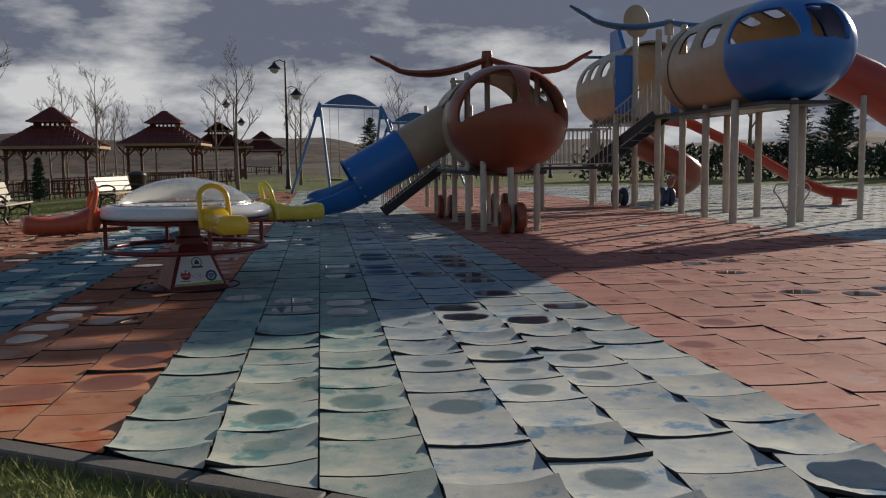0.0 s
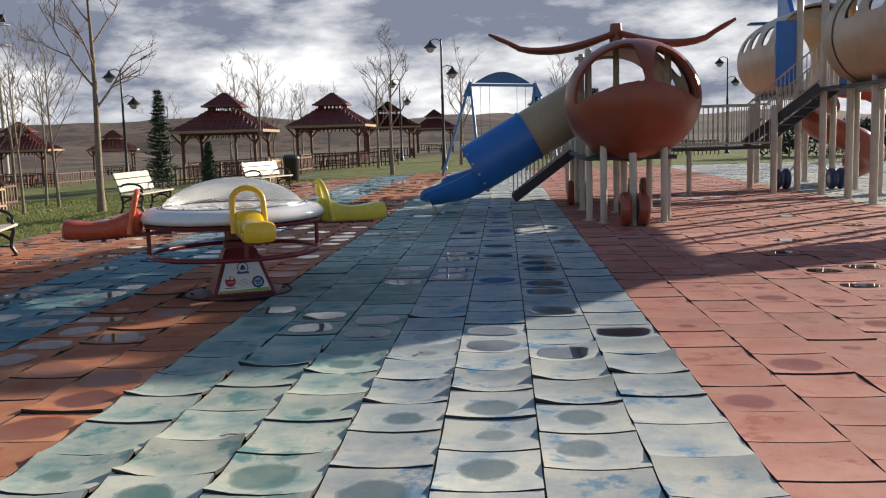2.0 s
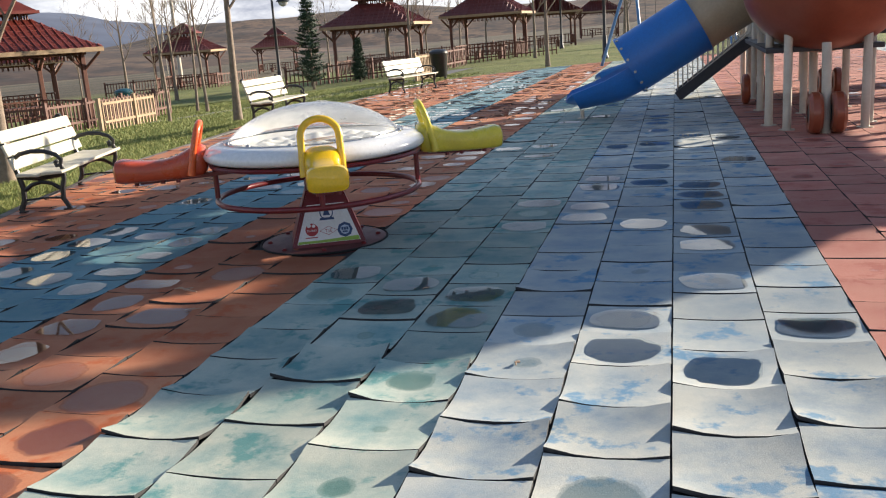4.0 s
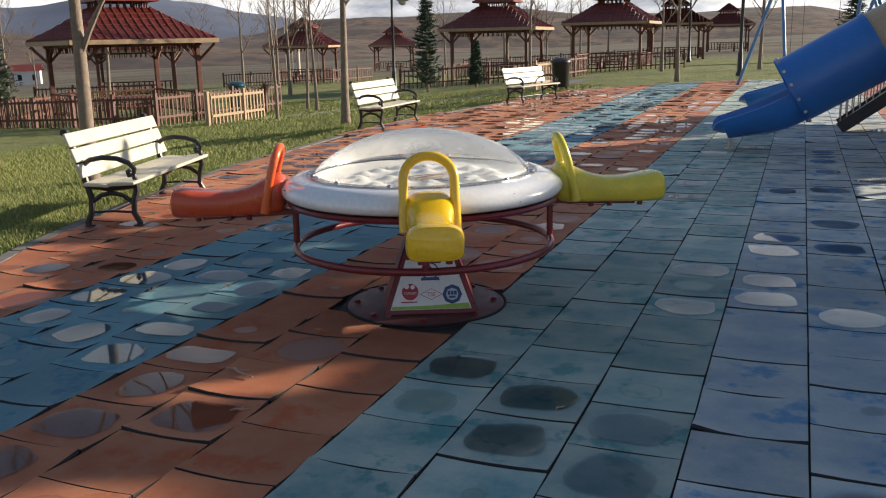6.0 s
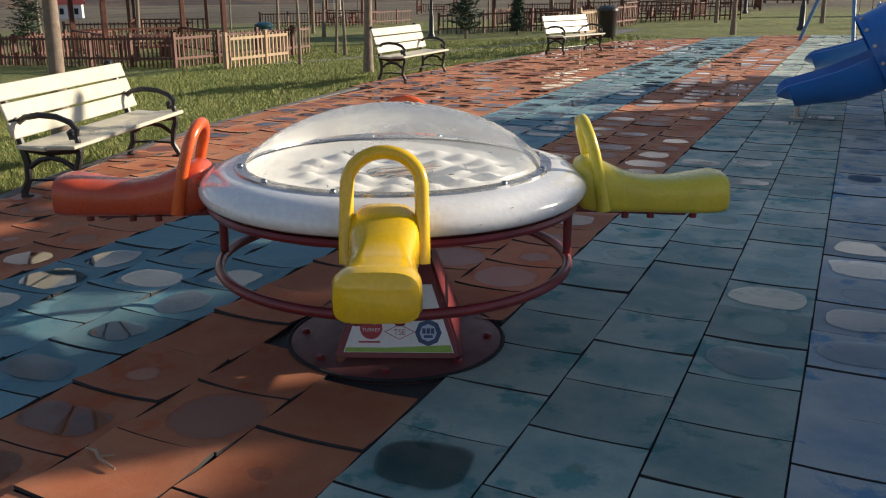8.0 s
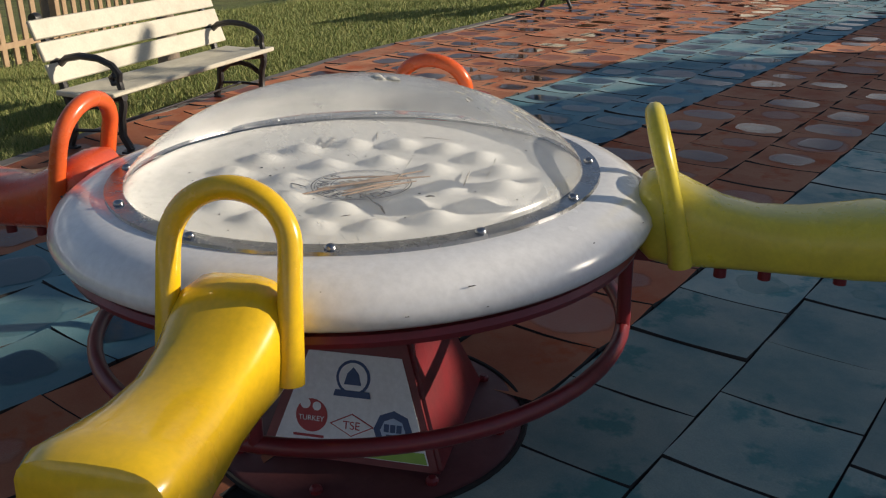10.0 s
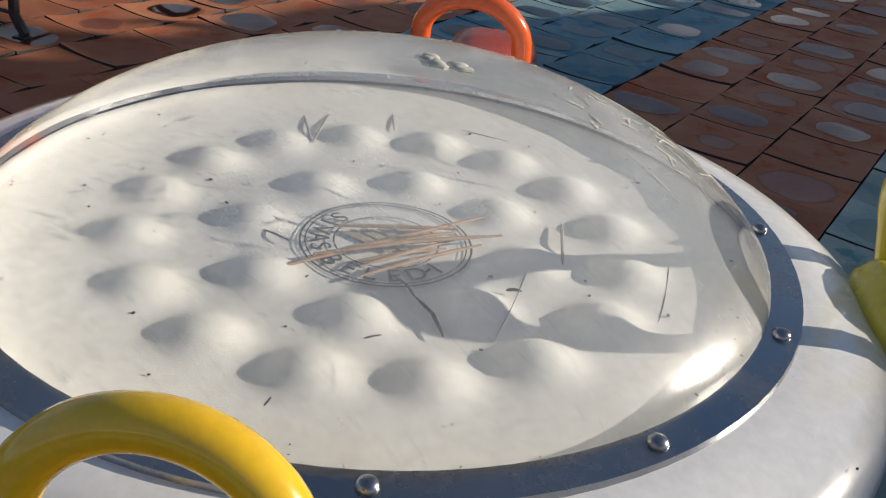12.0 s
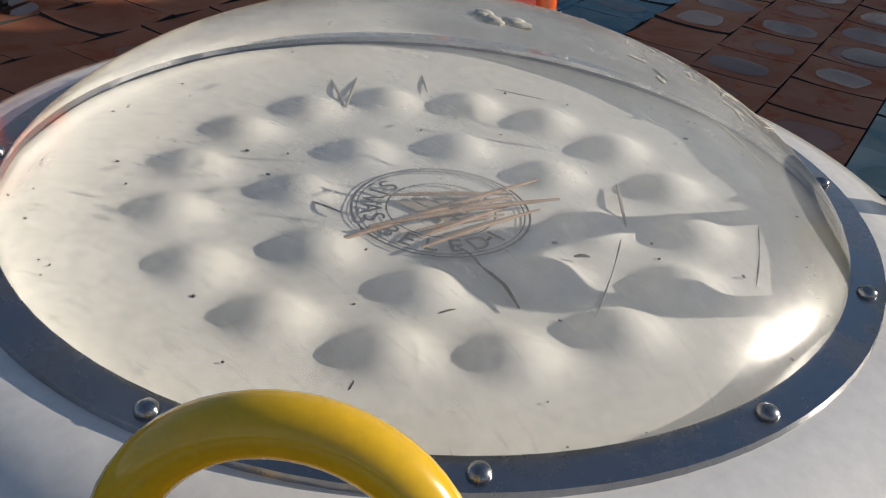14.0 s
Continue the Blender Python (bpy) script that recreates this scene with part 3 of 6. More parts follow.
# ---- benches ----
def bench(x, y, z, rz, label):
    """Origin at the middle of the front feet; the seat faces local -y."""
    th = thing("bench", x, y, z, label, "bench", "park benches", rz)
    L = 2.12
    th.scale = (1.0, 1.03, 1.05)
    for sx in (-L / 2 + 0.13, L / 2 - 0.13):
        bm = bmesh.new()
        tube(bm, [(sx, 0.03, 0.0), (sx, 0.01, 0.03), (sx, 0.06, 0.12), (sx, 0.05, 0.24), (sx, 0.02, 0.33), (sx, 0.03, 0.40)], 0.028, 8)
        tube(bm, [(sx, 0.50, 0.0), (sx, 0.52, 0.03), (sx, 0.47, 0.13), (sx, 0.46, 0.26), (sx, 0.49, 0.40), (sx, 0.53, 0.55), (sx, 0.585, 0.72), (sx, 0.64, 0.86)], 0.030, 8)
        tube(bm, [(sx, 0.0, 0.385), (sx, 0.12, 0.37), (sx, 0.28, 0.355), (sx, 0.48, 0.38)], 0.032, 8)
        tube(bm, [(sx, 0.055, 0.22), (sx, 0.16, 0.29), (sx, 0.26, 0.31), (sx, 0.36, 0.29), (sx, 0.465, 0.22)], 0.022, 8)
        tube(bm, [(sx, 0.52, 0.56), (sx, 0.44, 0.615), (sx, 0.32, 0.635), (sx, 0.18, 0.625), (sx, 0.07, 0.585), (sx, 0.02, 0.53), (sx, 0.03, 0.475), (sx, 0.075, 0.47), (sx, 0.085, 0.505), (sx, 0.06, 0.52)], 0.024, 8)
        tube(bm, [(sx, 0.03, 0.39), (sx, 0.02, 0.43), (sx, 0.03, 0.475)], 0.024, 8)
        lathe(bm, [(0, -0.03), (0.035, -0.03), (0.04, 0), (0.035, 0.03), (0, 0.03)], 10, pose(sx, 0.645, 0.865, 0, 90, 0))
        for yy in (0.03, 0.50):
            box(bm, sx, yy, 0.008, 0.06, 0.08, 0.016, None, 0.003)
        part("end_frame", bm, M["iron"], th, "black scrolled cast iron end")
    for yy, zz, deep, tilt in ((0.10, 0.410, 0.235, -2), (0.345, 0.400, 0.235, 3)):
        bm = bmesh.new()
        box(bm, 0, yy, zz, L, deep, 0.034, Matrix.Rotation(radians(tilt), 4, "X"), 0.008)
        part("seat_slat", bm, M["slat"], th)
    for yy, zz in ((0.500, 0.525), (0.545, 0.664), (0.592, 0.803)):
        bm = bmesh.new()
        box(bm, 0, yy - 0.012, zz, L, 0.030, 0.130, Matrix.Rotation(radians(-19), 4, "X"), 0.007)
        part("back_slat", bm, M["slat"], th)
    bm = bmesh.new()
    tube(bm, [(-L / 2 + 0.13, 0.26, 0.14), (L / 2 - 0.13, 0.26, 0.14)], 0.009, 8)
    tube(bm, [(-L / 2 + 0.13, 0.06, 0.13), (-L / 2 + 0.13, 0.26, 0.14), (-L / 2 + 0.13, 0.47, 0.13)], 0.012, 6)
    tube(bm, [(L / 2 - 0.13, 0.06, 0.13), (L / 2 - 0.13, 0.26, 0.14), (L / 2 - 0.13, 0.47, 0.13)], 0.012, 6)
    part("stretcher", bm, M["iron"], th)
    return th


def facing(x0, y0, x1, y1):
    """The mid of two front feet and the turn that runs local x from the first to the second."""
    return (x0 + x1) / 2, (y0 + y1) / 2, math.degrees(math.atan2(y1 - y0, x1 - x0))


for (x0, y0, x1, y1), lab in (((-5.23, 11.15, -5.85, 13.05), "cream slatted bench with scrolled black iron ends at the paving edge"),
                              ((-7.1, 20.3, -7.2, 22.2), "cream slatted bench with black iron ends beside the lawn"),
                              ((-6.6, 27.6, -6.1, 29.7), "weathered cream slatted bench with black iron ends by a fence")):
    bx, by, turn = facing(x0, y0, x1, y1)
    bench(bx, by, ground_z(bx, by), turn, lab)


# ---- play structures ----
def even_rims(bm, rounds=10):
    """Takes the steps out of the open edges of a grid."""
    edge = {}
    for e in bm.edges:
        if len(e.link_faces) == 1:
            for a, b in (tuple(e.verts), tuple(e.verts)[::-1]):
                edge.setdefault(a, []).append(b)
    edge = {v: n for v, n in edge.items() if len(n) == 2}
    for _ in range(rounds):
        to = {v: v.co * 0.4 + (n[0].co + n[1].co) * 0.3 for v, n in edge.items()}
        for v, co in to.items():
            v.co = co


def shell(bm, ctr, rx, ry, rz, keep, nu=64, nv=40, thick=0.05):
    """An ellipsoid shell whose long axis is y; keep(u, w, s) says which faces stay: u across, w up, s along, all -1 to 1."""
    grid = []
    for j in range(nv + 1):
        ph = math.pi * j / nv
        row = []
        for i in range(nu):
            th = 2 * math.pi * i / nu
            row.append((math.sin(ph) * math.cos(th), -math.cos(ph), math.sin(ph) * math.sin(th)))
        grid.append(row)
    vs = {}

    def vert(i, j, q):
        key = (i % nu if 0 < j < nv else 0, j, q)
        if key not in vs:
            u, s, w = grid[j][i % nu]
            f = 1.0 - q * thick
            vs[key] = bm.verts.new((ctr[0] + rx * u * f, ctr[1] + ry * s * f, ctr[2] + rz * w * f))
        return vs[key]

    for q in (0, 1):
        for j in range(nv):
            for i in range(nu):
                pts = [grid[j][i], grid[j][(i + 1) % nu], grid[j + 1][(i + 1) % nu], grid[j + 1][i]]
                u, s, w = (sum(p[a] for p in pts) / 4 for a in range(3))
                if keep(u, w, s):
                    f = list(dict.fromkeys((vert(i, j, q), vert(i + 1, j, q), vert(i + 1, j + 1, q), vert(i, j + 1, q))))
                    if len(f) > 2:
                        bm.faces.new(f)
    even_rims(bm)
    outer = {k: v for k, v in vs.items() if k[2] == 0}
    rim = [e for e in bm.edges if len(e.link_faces) == 1]
    back = {v: k for k, v in outer.items()}
    for e in rim:
        a, b = e.verts
        if a in back and b in back:
            ka, kb = back[a], back[b]
            ia, ib = vs.get((ka[0], ka[1], 1)), vs.get((kb[0], kb[1], 1))
            if ia and ib:
                bm.faces.new((a, b, ib, ia))
    return bm


def drum(bm, cx, cz, r, y0, y1, holes=(), seg=48, rows=10, thick=0.04, bulge=0.0, a0=0.0, a1=360.0):
    """A hollow barrel along y. holes: (angle from, to, fraction from, to) left open."""
    def gone(a, f):
        return any(h0 <= a <= h1 and f0 <= f <= f1 for h0, h1, f0, f1 in holes) or not a0 <= a <= a1
    for q in (0, 1):
        vs = {}
        for j in range(rows + 1):
            f = j / rows
            rr = r + bulge * math.sin(math.pi * f) - q * thick
            for i in range(seg):
                a = 2 * math.pi * i / seg
                vs[i, j] = bm.verts.new((cx + rr * math.cos(a), y0 + (y1 - y0) * f, cz + rr * math.sin(a)))
        for j in range(rows):
            for i in range(seg):
                if not gone(360 * (i + 0.5) / seg, (j + 0.5) / rows):
                    bm.faces.new((vs[i, j], vs[(i + 1) % seg, j], vs[(i + 1) % seg, j + 1], vs[i, j + 1]))
    bmesh.ops.delete(bm, geom=[v for v in bm.verts if not v.link_faces], context="VERTS")
    if holes and rows > 4:
        even_rims(bm, 4)
    rims = [e for e in bm.edges if len(e.link_faces) == 1]
    bmesh.ops.bridge_loops(bm, edges=rims) if not holes and a1 - a0 > 359 else None
    return bm


def posts(th, spots, r=0.057):
    for x, y, top in spots:
        bm = bmesh.new()
        tube(bm, [(x, y, 0.0), (x, y, top - 0.03), (x, y, top)], [r, r, r * 0.7], 16)
        tube(bm, [(x, y, 0.0), (x, y, 0.012)], r * 1.9, 16)
        part("post", bm, M["post"], th)


def rail(th, a, b, h=0.95, gap=0.11, name="railing"):
    """A panel of upright bars between two rails from a to b (its foot line)."""
    a, b = Vector(a), Vector(b)
    up = Vector((0, 0, h))
    bm = bmesh.new()
    tube(bm, [a + up, b + up], 0.02, 8)
    panel = part(name, bm, M["post"], th)
    bm = bmesh.new()
    tube(bm, [a + Vector((0, 0, 0.08)), b + Vector((0, 0, 0.08))], 0.018, 8)
    part("bottom_rail", bm, M["post"], panel)
    n = max(2, int((b - a).length / gap))
    for i in range(n + 1):
        p = a.lerp(b, i / n)
        bm = bmesh.new()
        tube(bm, [p + Vector((0, 0, 0.08)), p + up], 0.011, 6)
        part("baluster", bm, M["post"], panel)


def stairs(th, a, b, width, side):
    """A flight from a (foot) to b (top) with dark stringers, treads and railings; side is the way across."""
    a, b, s = Vector(a), Vector(b), Vector(side).normalized() * width
    for o in (Vector((0, 0, 0)), s):
        bm = bmesh.new()
        beam(bm, a + o + Vector((0, 0, 0.06)), b + o + Vector((0, 0, 0.0)), 0.05, 0.2)
        part("stringer", bm, M["darkmetal"], th)
        rail(th, a + o + Vector((0, 0, 0.08)), b + o + Vector((0, 0, 0.08)), 0.85, 0.12, "stair_railing")
    n = max(2, int((b.z - a.z) / 0.18))
    way = (b - a) / n
    for i in range(n):
        bm = bmesh.new()
        c = a + way * (i + 0.7) + s / 2
        beam(bm, c - s / 2, c + s / 2, 0.24, 0.03)
        part("tread", bm, M["darkmetal"], th)


def deck(th, x0, x1, y0, y1, z):
    bm = bmesh.new()
    box(bm, (x0 + x1) / 2, (y0 + y1) / 2, z, x1 - x0, y1 - y0, 0.07, None, 0.01)
    part("deck", bm, M["darkmetal"], th)


def chute(bm, pts, widths, depth, seg=14, thick=0.03):
    """An open trough along pts: a half pipe with rounded lips."""
    pts = [Vector(p) for p in pts]
    rows = []
    n = len(pts)
    for i, p in enumerate(pts):
        d = (pts[min(i + 1, n - 1)] - pts[max(i - 1, 0)]).normalized()
        side = d.cross(Vector((0, 0, 1))).normalized()
        up = side.cross(d)
        w, dp = widths[i] / 2, depth[i] if isinstance(depth, (list, tuple)) else depth
        sect = []
        for q in (0, 1):
            line = []
            for k in range(seg + 1):
                a = math.pi * k / seg
                ww, dd = w - q * thick, dp - q * thick
                line.append(p + side * (ww * math.cos(a)) + up * (-dd * math.sin(a) + (0.01 if q else 0)))
            sect += line if q == 0 else line[::-1]
        rows.append([bm.verts.new(v) for v in sect])
    m = len(rows[0])
    for a, b in zip(rows, rows[1:]):
        for k in range(m):
            bm.faces.new((a[k], a[(k + 1) % m], b[(k + 1) % m], b[k]))
    bm.faces.new(rows[0][::-1])
    bm.faces.new(rows[-1])
    return bm


def wheel(th, x, y, z, r, w, material, rim):
    bm = bmesh.new()
    m = pose(x, y, z, 0, 90, 0)
    lathe(bm, [(r * 0.45, -w / 2), (r * 0.85, -w / 2), (r, -w / 4), (r, w / 4), (r * 0.85, w / 2), (r * 0.45, w / 2)], 24, m)
    tyre = part("wheel", bm, material, th)
    bm = bmesh.new()
    lathe(bm, [(0, -w / 2 + 0.01), (r * 0.46, -w / 2 + 0.01), (r * 0.46, w / 2 - 0.01), (0, w / 2 - 0.01)], 20, m)
    part("hub", bm, rim, tyre)


def blade(th, hub, tip, material, width=0.2, bend=0.35):
    """A rotor blade that turns up at its end."""
    hub, tip = Vector(hub), Vector(tip)
    d = tip - hub
    bm = bmesh.new()
    pts, rs = [], []
    for i in range(13):
        f = i / 12
        p = hub + d * f
        p.z += -0.18 * math.sin(math.pi * min(1, f / 0.85)) * 0.9 + bend * max(0.0, (f - 0.72) / 0.28) ** 1.3
        pts.append(p)
        rs.append(width / 2 * (0.7 + 0.5 * math.sin(math.pi * min(1.0, f * 1.1 + 0.1)) if f < 0.95 else 0.4))
    tube(bm, pts, rs, 12, True, 0.38)
    part("rotor_blade", bm, material, th)


def tube_slide(th, top, knee, lip, r, split, beige_m, blue_m):
    """A closed tube from top down to knee, then an open trough to lip; the first part of the tube is beige."""
    top, knee, lip = Vector(top), Vector(knee), Vector(lip)
    n = 10
    pts = [top.lerp(knee, i / n) for i in range(n + 1)]
    cut = int(n * split)
    bm = bmesh.new()
    tube(bm, pts[:cut + 1], r, 32, False)
    part("tube", bm, beige_m, th, "beige tube section")
    bm = bmesh.new()
    tube(bm, pts[cut:], r * 1.02, 32, False)
    body = part("tube", bm, blue_m, th, "blue tube section")
    bm = bmesh.new()
    d = (knee - top).normalized()
    for q in (pts[cut], pts[-1]):
        tube(bm, [q - d * 0.03, q + d * 0.03], r * 1.06, 32, False)
        tube(bm, [q + d * 0.03, q - d * 0.03], r * 0.98, 32, False)
    ring_ob = part("flange", bm, blue_m, body)
    side = d.cross(Vector((0, 0, 1))).normalized()
    over = side.cross(d)
    for i in range(14):
        a = 2 * math.pi * (i + 0.5) / 14
        p = pts[-1] - d * 0.02 + (side * math.cos(a) + over * math.sin(a)) * r * 1.06
        bm = bmesh.new()
        lathe(bm, [(0.024, -0.006), (0.024, 0.008), (0.012, 0.018), (0, 0.018)], 8, Matrix.Translation(p) @ (side * math.cos(a) + over * math.sin(a)).to_track_quat("Z", "Y").to_matrix().to_4x4())
        part("bolt", bm, M["post"], body)
    bm = bmesh.new()
    low = knee + (lip - knee) * 0.45
    low.z = lip.z + 0.54
    path = [knee - d * 0.25, knee.lerp(low, 0.3), knee.lerp(low, 0.7), low, lip.lerp(low, 0.5) + Vector((0, 0, 0.17)), lip + Vector((0, 0, 0.35)), lip + (lip - low).normalized() * 0.10 + Vector((0, 0, 0.36)), lip + (lip - low).normalized() * 0.15 + Vector((0, 0, 0.30))]
    chute(bm, path, [1.7 * r, 1.98 * r, 2.0 * r, 1.95 * r, 1.9 * r, 1.85 * r, 1.5 * r, 0.8 * r], [r, r * 0.99, r * 0.96, r * 0.88, r * 0.74, r * 0.66, r * 0.58, r * 0.30])
    part("trough", bm, blue_m, th, "open run-out trough")
    bm = bmesh.new()
    e = lip.lerp(low, 0.3)
    tube(bm, [(e.x, e.y, 0), (e.x, e.y, lip.z + 0.04)], 0.035, 10)
    tube(bm, [(e.x, e.y, 0), (e.x, e.y, 0.012)], 0.09, 12)
    part("support_foot", bm, M["post"], th)


def helicopter():
    th = thing("play_tower", 0, 0, 0, "red helicopter play tower on cream posts with rotor blades", "play tower")
    cx, cy, cz = 3.15, 16.45, 2.02
    rx, ry, rz = 1.12, 1.25, 1.0

    def keep(u, w, s):
        if s > 0.28:
            return False
        r = math.hypot(u, w)
        if s < 0 and r < 0.90:
            low = 0.24 - 0.42 * u * u
            mull = 0.045 + 0.20 * max(0.0, w - 0.3)
            if w > low and abs(u - 0.10) > mull:
                return False
        return True
    bm = bmesh.new()
    shell(bm, (cx, cy, cz), rx, ry, rz, keep, 120, 84)
    part("nose", bm, M["rust"], th, "round rusty-red cockpit nose with open windows")
    bm = bmesh.new()
    drum(bm, cx, cz, 1.05, 16.75, 17.9, ((20, 60, 0.2, 0.8), (120, 160, 0.2, 0.8)))
    part("fuselage", bm, M["beige"], th, "beige barrel behind the cockpit")
    bm = bmesh.new()
    drum(bm, cx, cz, 1.04, 17.9, 19.9, ((160, 250, 0.0, 1.0), (290, 370, 0.0, 1.0), (0, 20, 0, 1)))
    part("canopy", bm, M["beige"], th)
    posts(th, [(2.43, 16.55, 2.9), (3.75, 16.55, 2.9), (2.46, 18.7, 3.0), (3.75, 18.7, 3.0), (2.5, 20.9, 2.3), (3.7, 22.6, 2.3), (2.5, 22.6, 2.3), (5.15, 22.2, 1.1), (3.05, 18.0, 3.2), (2.62, 15.95, 1.3), (3.6, 15.95, 1.3), (3.1, 17.3, 1.05), (2.5, 24.9, 2.8), (3.75, 24.9, 2.8)])
    deck(th, 2.35, 3.85, 16.2, 25.0, 1.06)
    deck(th, 3.7, 6.9, 22.0, 23.2, 1.06)
    rail(th, (3.75, 22.0, 1.08), (5.2, 22.0, 1.08))
    rail(th, (5.2, 22.0, 1.08), (6.9, 22.0, 1.08))
    rail(th, (3.75, 23.2, 1.08), (6.9, 23.2, 1.08))
    rail(th, (2.45, 22.65, 1.08), (3.75, 22.65, 1.08))
    stairs(th, (1.1, 21.4, 0.0), (2.45, 21.4, 1.06), 0.8, (0, 1, 0))
    bm = bmesh.new()
    tube(bm, [(3.05, 18.0, 3.1), (3.05, 18.0, 3.3), (3.05, 18.0, 3.46)], [0.12, 0.12, 0.1], 16)
    part("rotor_hub", bm, M["rust"], th)
    blade(th, (3.0, 17.95, 3.28), (0.72, 18.05, 3.06), M["rust"], 0.34, 0.30)
    blade(th, (3.1, 18.0, 3.30), (5.1, 17.6, 3.12), M["rust"], 0.34, 0.30)
    bm = bmesh.new()
    beam(bm, (2.3, 18.0, 2.86), (3.0, 18.0, 2.86), 0.08, 0.05)
    part("cross_bar", bm, M["post"], th)
    # front leg with a pair of wheels, and the rear ones
    bm = bmesh.new()
    tube(bm, [(3.05, 15.6, 1.15), (3.05, 15.5, 0.5), (3.05, 15.48, 0.0)], 0.06, 12)
    part("front_leg", bm, M["post"], th)
    for x in (2.91, 3.19):
        wheel(th, x, 15.45, 0.27, 0.27, 0.17, M["rust"], M["darkmetal"])
    for x, y in ((2.55, 20.0), (2.30, 20.0), (3.9, 20.6), (3.65, 20.6)):
        wheel(th, x, y, 0.26, 0.26, 0.14, M["rust"], M["darkmetal"])
    tube_slide(th, (2.5, 18.9, 2.08), (0.36, 18.73, 0.855), (-0.62, 18.6, 0.10), 0.49, 0.5, M["beige"], M["blue"])
    tube_slide(th, (3.2, 24.6, 2.1), (0.53, 24.6, 0.88), (-0.7, 24.6, 0.10), 0.49, 0.5, M["beige"], M["blue"])
    return th


def plane():
    th = thing("play_tower", 0, 0, 0, "blue and beige aeroplane play tower raised on tall cream posts", "play tower")
    cx, cz = 8.45, 3.27

    def keep(u, w, s):
        if s > 0.02:
            return False
        if s < -0.03 and 0.02 - 0.10 * u < w < 0.66 and u < 0.30 and abs(u + 0.38) > 0.06 + 0.12 * max(0, w - 0.2):
            return False
        # unseen opening on the far side, added to let sun through onto the tiles
        if 0.28 < u < 0.60 and w > 0.5 and -0.30 < s < -0.05:
            return False
        return True
    bm = bmesh.new()
    shell(bm, (cx, 16.55, cz), 1.08, 2.0, 1.03, keep, 120, 84)
    part("nose", bm, M["blue"], th, "rounded blue cockpit nose with open windows and an unseen top opening")
    bm = bmesh.new()
    # the two 51-75 degree holes are unseen, added to pass sunlight to the tiles
    drum(bm, cx, cz, 1.03, 16.55, 19.6, ((142, 168, 0.18, 0.40), (142, 168, 0.58, 0.80), (51, 75, 0.28, 0.48), (51, 75, 0.62, 0.82)), 96, 40, bulge=0.05)
    part("fuselage", bm, M["beige"], th, "beige barrel with oval windows and unseen top openings")
    bm = bmesh.new()
    drum(bm, cx - 0.05, cz + 0.05, 1.03, 23.6, 27.2, ((142, 168, 0.12, 0.28), (142, 168, 0.42, 0.58), (142, 168, 0.70, 0.86)), 96, 40, bulge=0.06)
    part("tail_barrel", bm, M["beige"], th, "beige rear barrel with oval windows")
    bm = bmesh.new()
    drum(bm, cx - 0.05, cz + 0.05, 1.07, 23.3, 23.65, (), 64, 2)
    part("tail_ring", bm, M["beige"], th)
    for a in (7.5, 8.9):
        bm = bmesh.new()
        box(bm, a, 22.9, 3.2, 0.5, 0.06, 1.5, None, 0.02)
        part("side_panel", bm, M["blue"], th, "blue door panel")
    bm = bmesh.new()
    drum(bm, cx, cz, 1.05, 19.6, 20.1, ((70, 110, 0, 1),), 48, 3)
    part("rear_ring", bm, M["beige"], th)
    spots = [(7.71, 16.75, 2.4), (8.31, 15.6, 2.35), (9.1, 16.75, 2.4), (7.87, 18.5, 2.45), (8.96, 18.3, 2.45), (7.93, 19.96, 4.3), (9.0, 19.96, 2.4), (7.88, 21.44, 4.4), (9.1, 21.44, 2.6),
             (7.78, 22.86, 4.75), (9.1, 22.86, 2.6), (7.79, 24.43, 2.5), (9.1, 24.43, 2.5), (7.0, 24.1, 2.0), (7.0, 22.0, 2.0), (7.8, 26.6, 2.5), (9.1, 26.6, 2.5)]
    posts(th, spots, 0.075)
    deck(th, 7.75, 9.15, 15.5, 20.0, 2.27)
    deck(th, 7.75, 9.15, 20.0, 27.0, 2.29)
    stairs(th, (6.5, 22.7, 1.06), (7.75, 21.3, 2.34), 0.8, (0.7, 0.7, 0))
    rail(th, (6.95, 23.2, 1.08), (7.0, 24.1, 1.08))
    bm = bmesh.new()
    lathe(bm, [(0, -0.04), (0.36, -0.04), (0.42, 0), (0.36, 0.04), (0, 0.04)], 32, pose(7.78, 22.80, 4.80, 90, 0, 20))
    part("round_panel", bm, M["beige"], th, "round beige disc on a post")
    bm = bmesh.new()
    tube(bm, [(8.2, 21.6, 4.3), (8.2, 21.6, 4.66)], 0.11, 14)
    tube(bm, [(8.2, 21.6, 2.3), (8.2, 21.6, 4.3)], 0.05, 14)
    part("rotor_mast", bm, M["post"], th)
    blade(th, (8.2, 21.6, 4.6), (5.75, 21.8, 4.72), M["lightblue"], 0.34, 0.3)
    blade(th, (8.2, 21.6, 4.6), (10.6, 21.2, 4.72), M["lightblue"], 0.34, 0.3)
    bm = bmesh.new()
    fin = [[bm.verts.new((x, y, z)) for y, z in ((26.1, 4.15), (27.7, 4.15), (27.7, 5.2), (27.0, 5.2))] for x in (8.6, 8.72)]
    bm.faces.new(fin[0][::-1])
    bm.faces.new(fin[1])
    for i in range(4):
        bm.faces.new((fin[0][i], fin[0][(i + 1) % 4], fin[1][(i + 1) % 4], fin[1][i]))
    part("tail_fin", bm, M["blue"], th, "blue tail fin")
    bm = bmesh.new()
    box(bm, 8.2, 26.9, 4.35, 1.2, 0.4, 0.05, None, 0.02)
    part("tail_wing", bm, M["blue"], th)
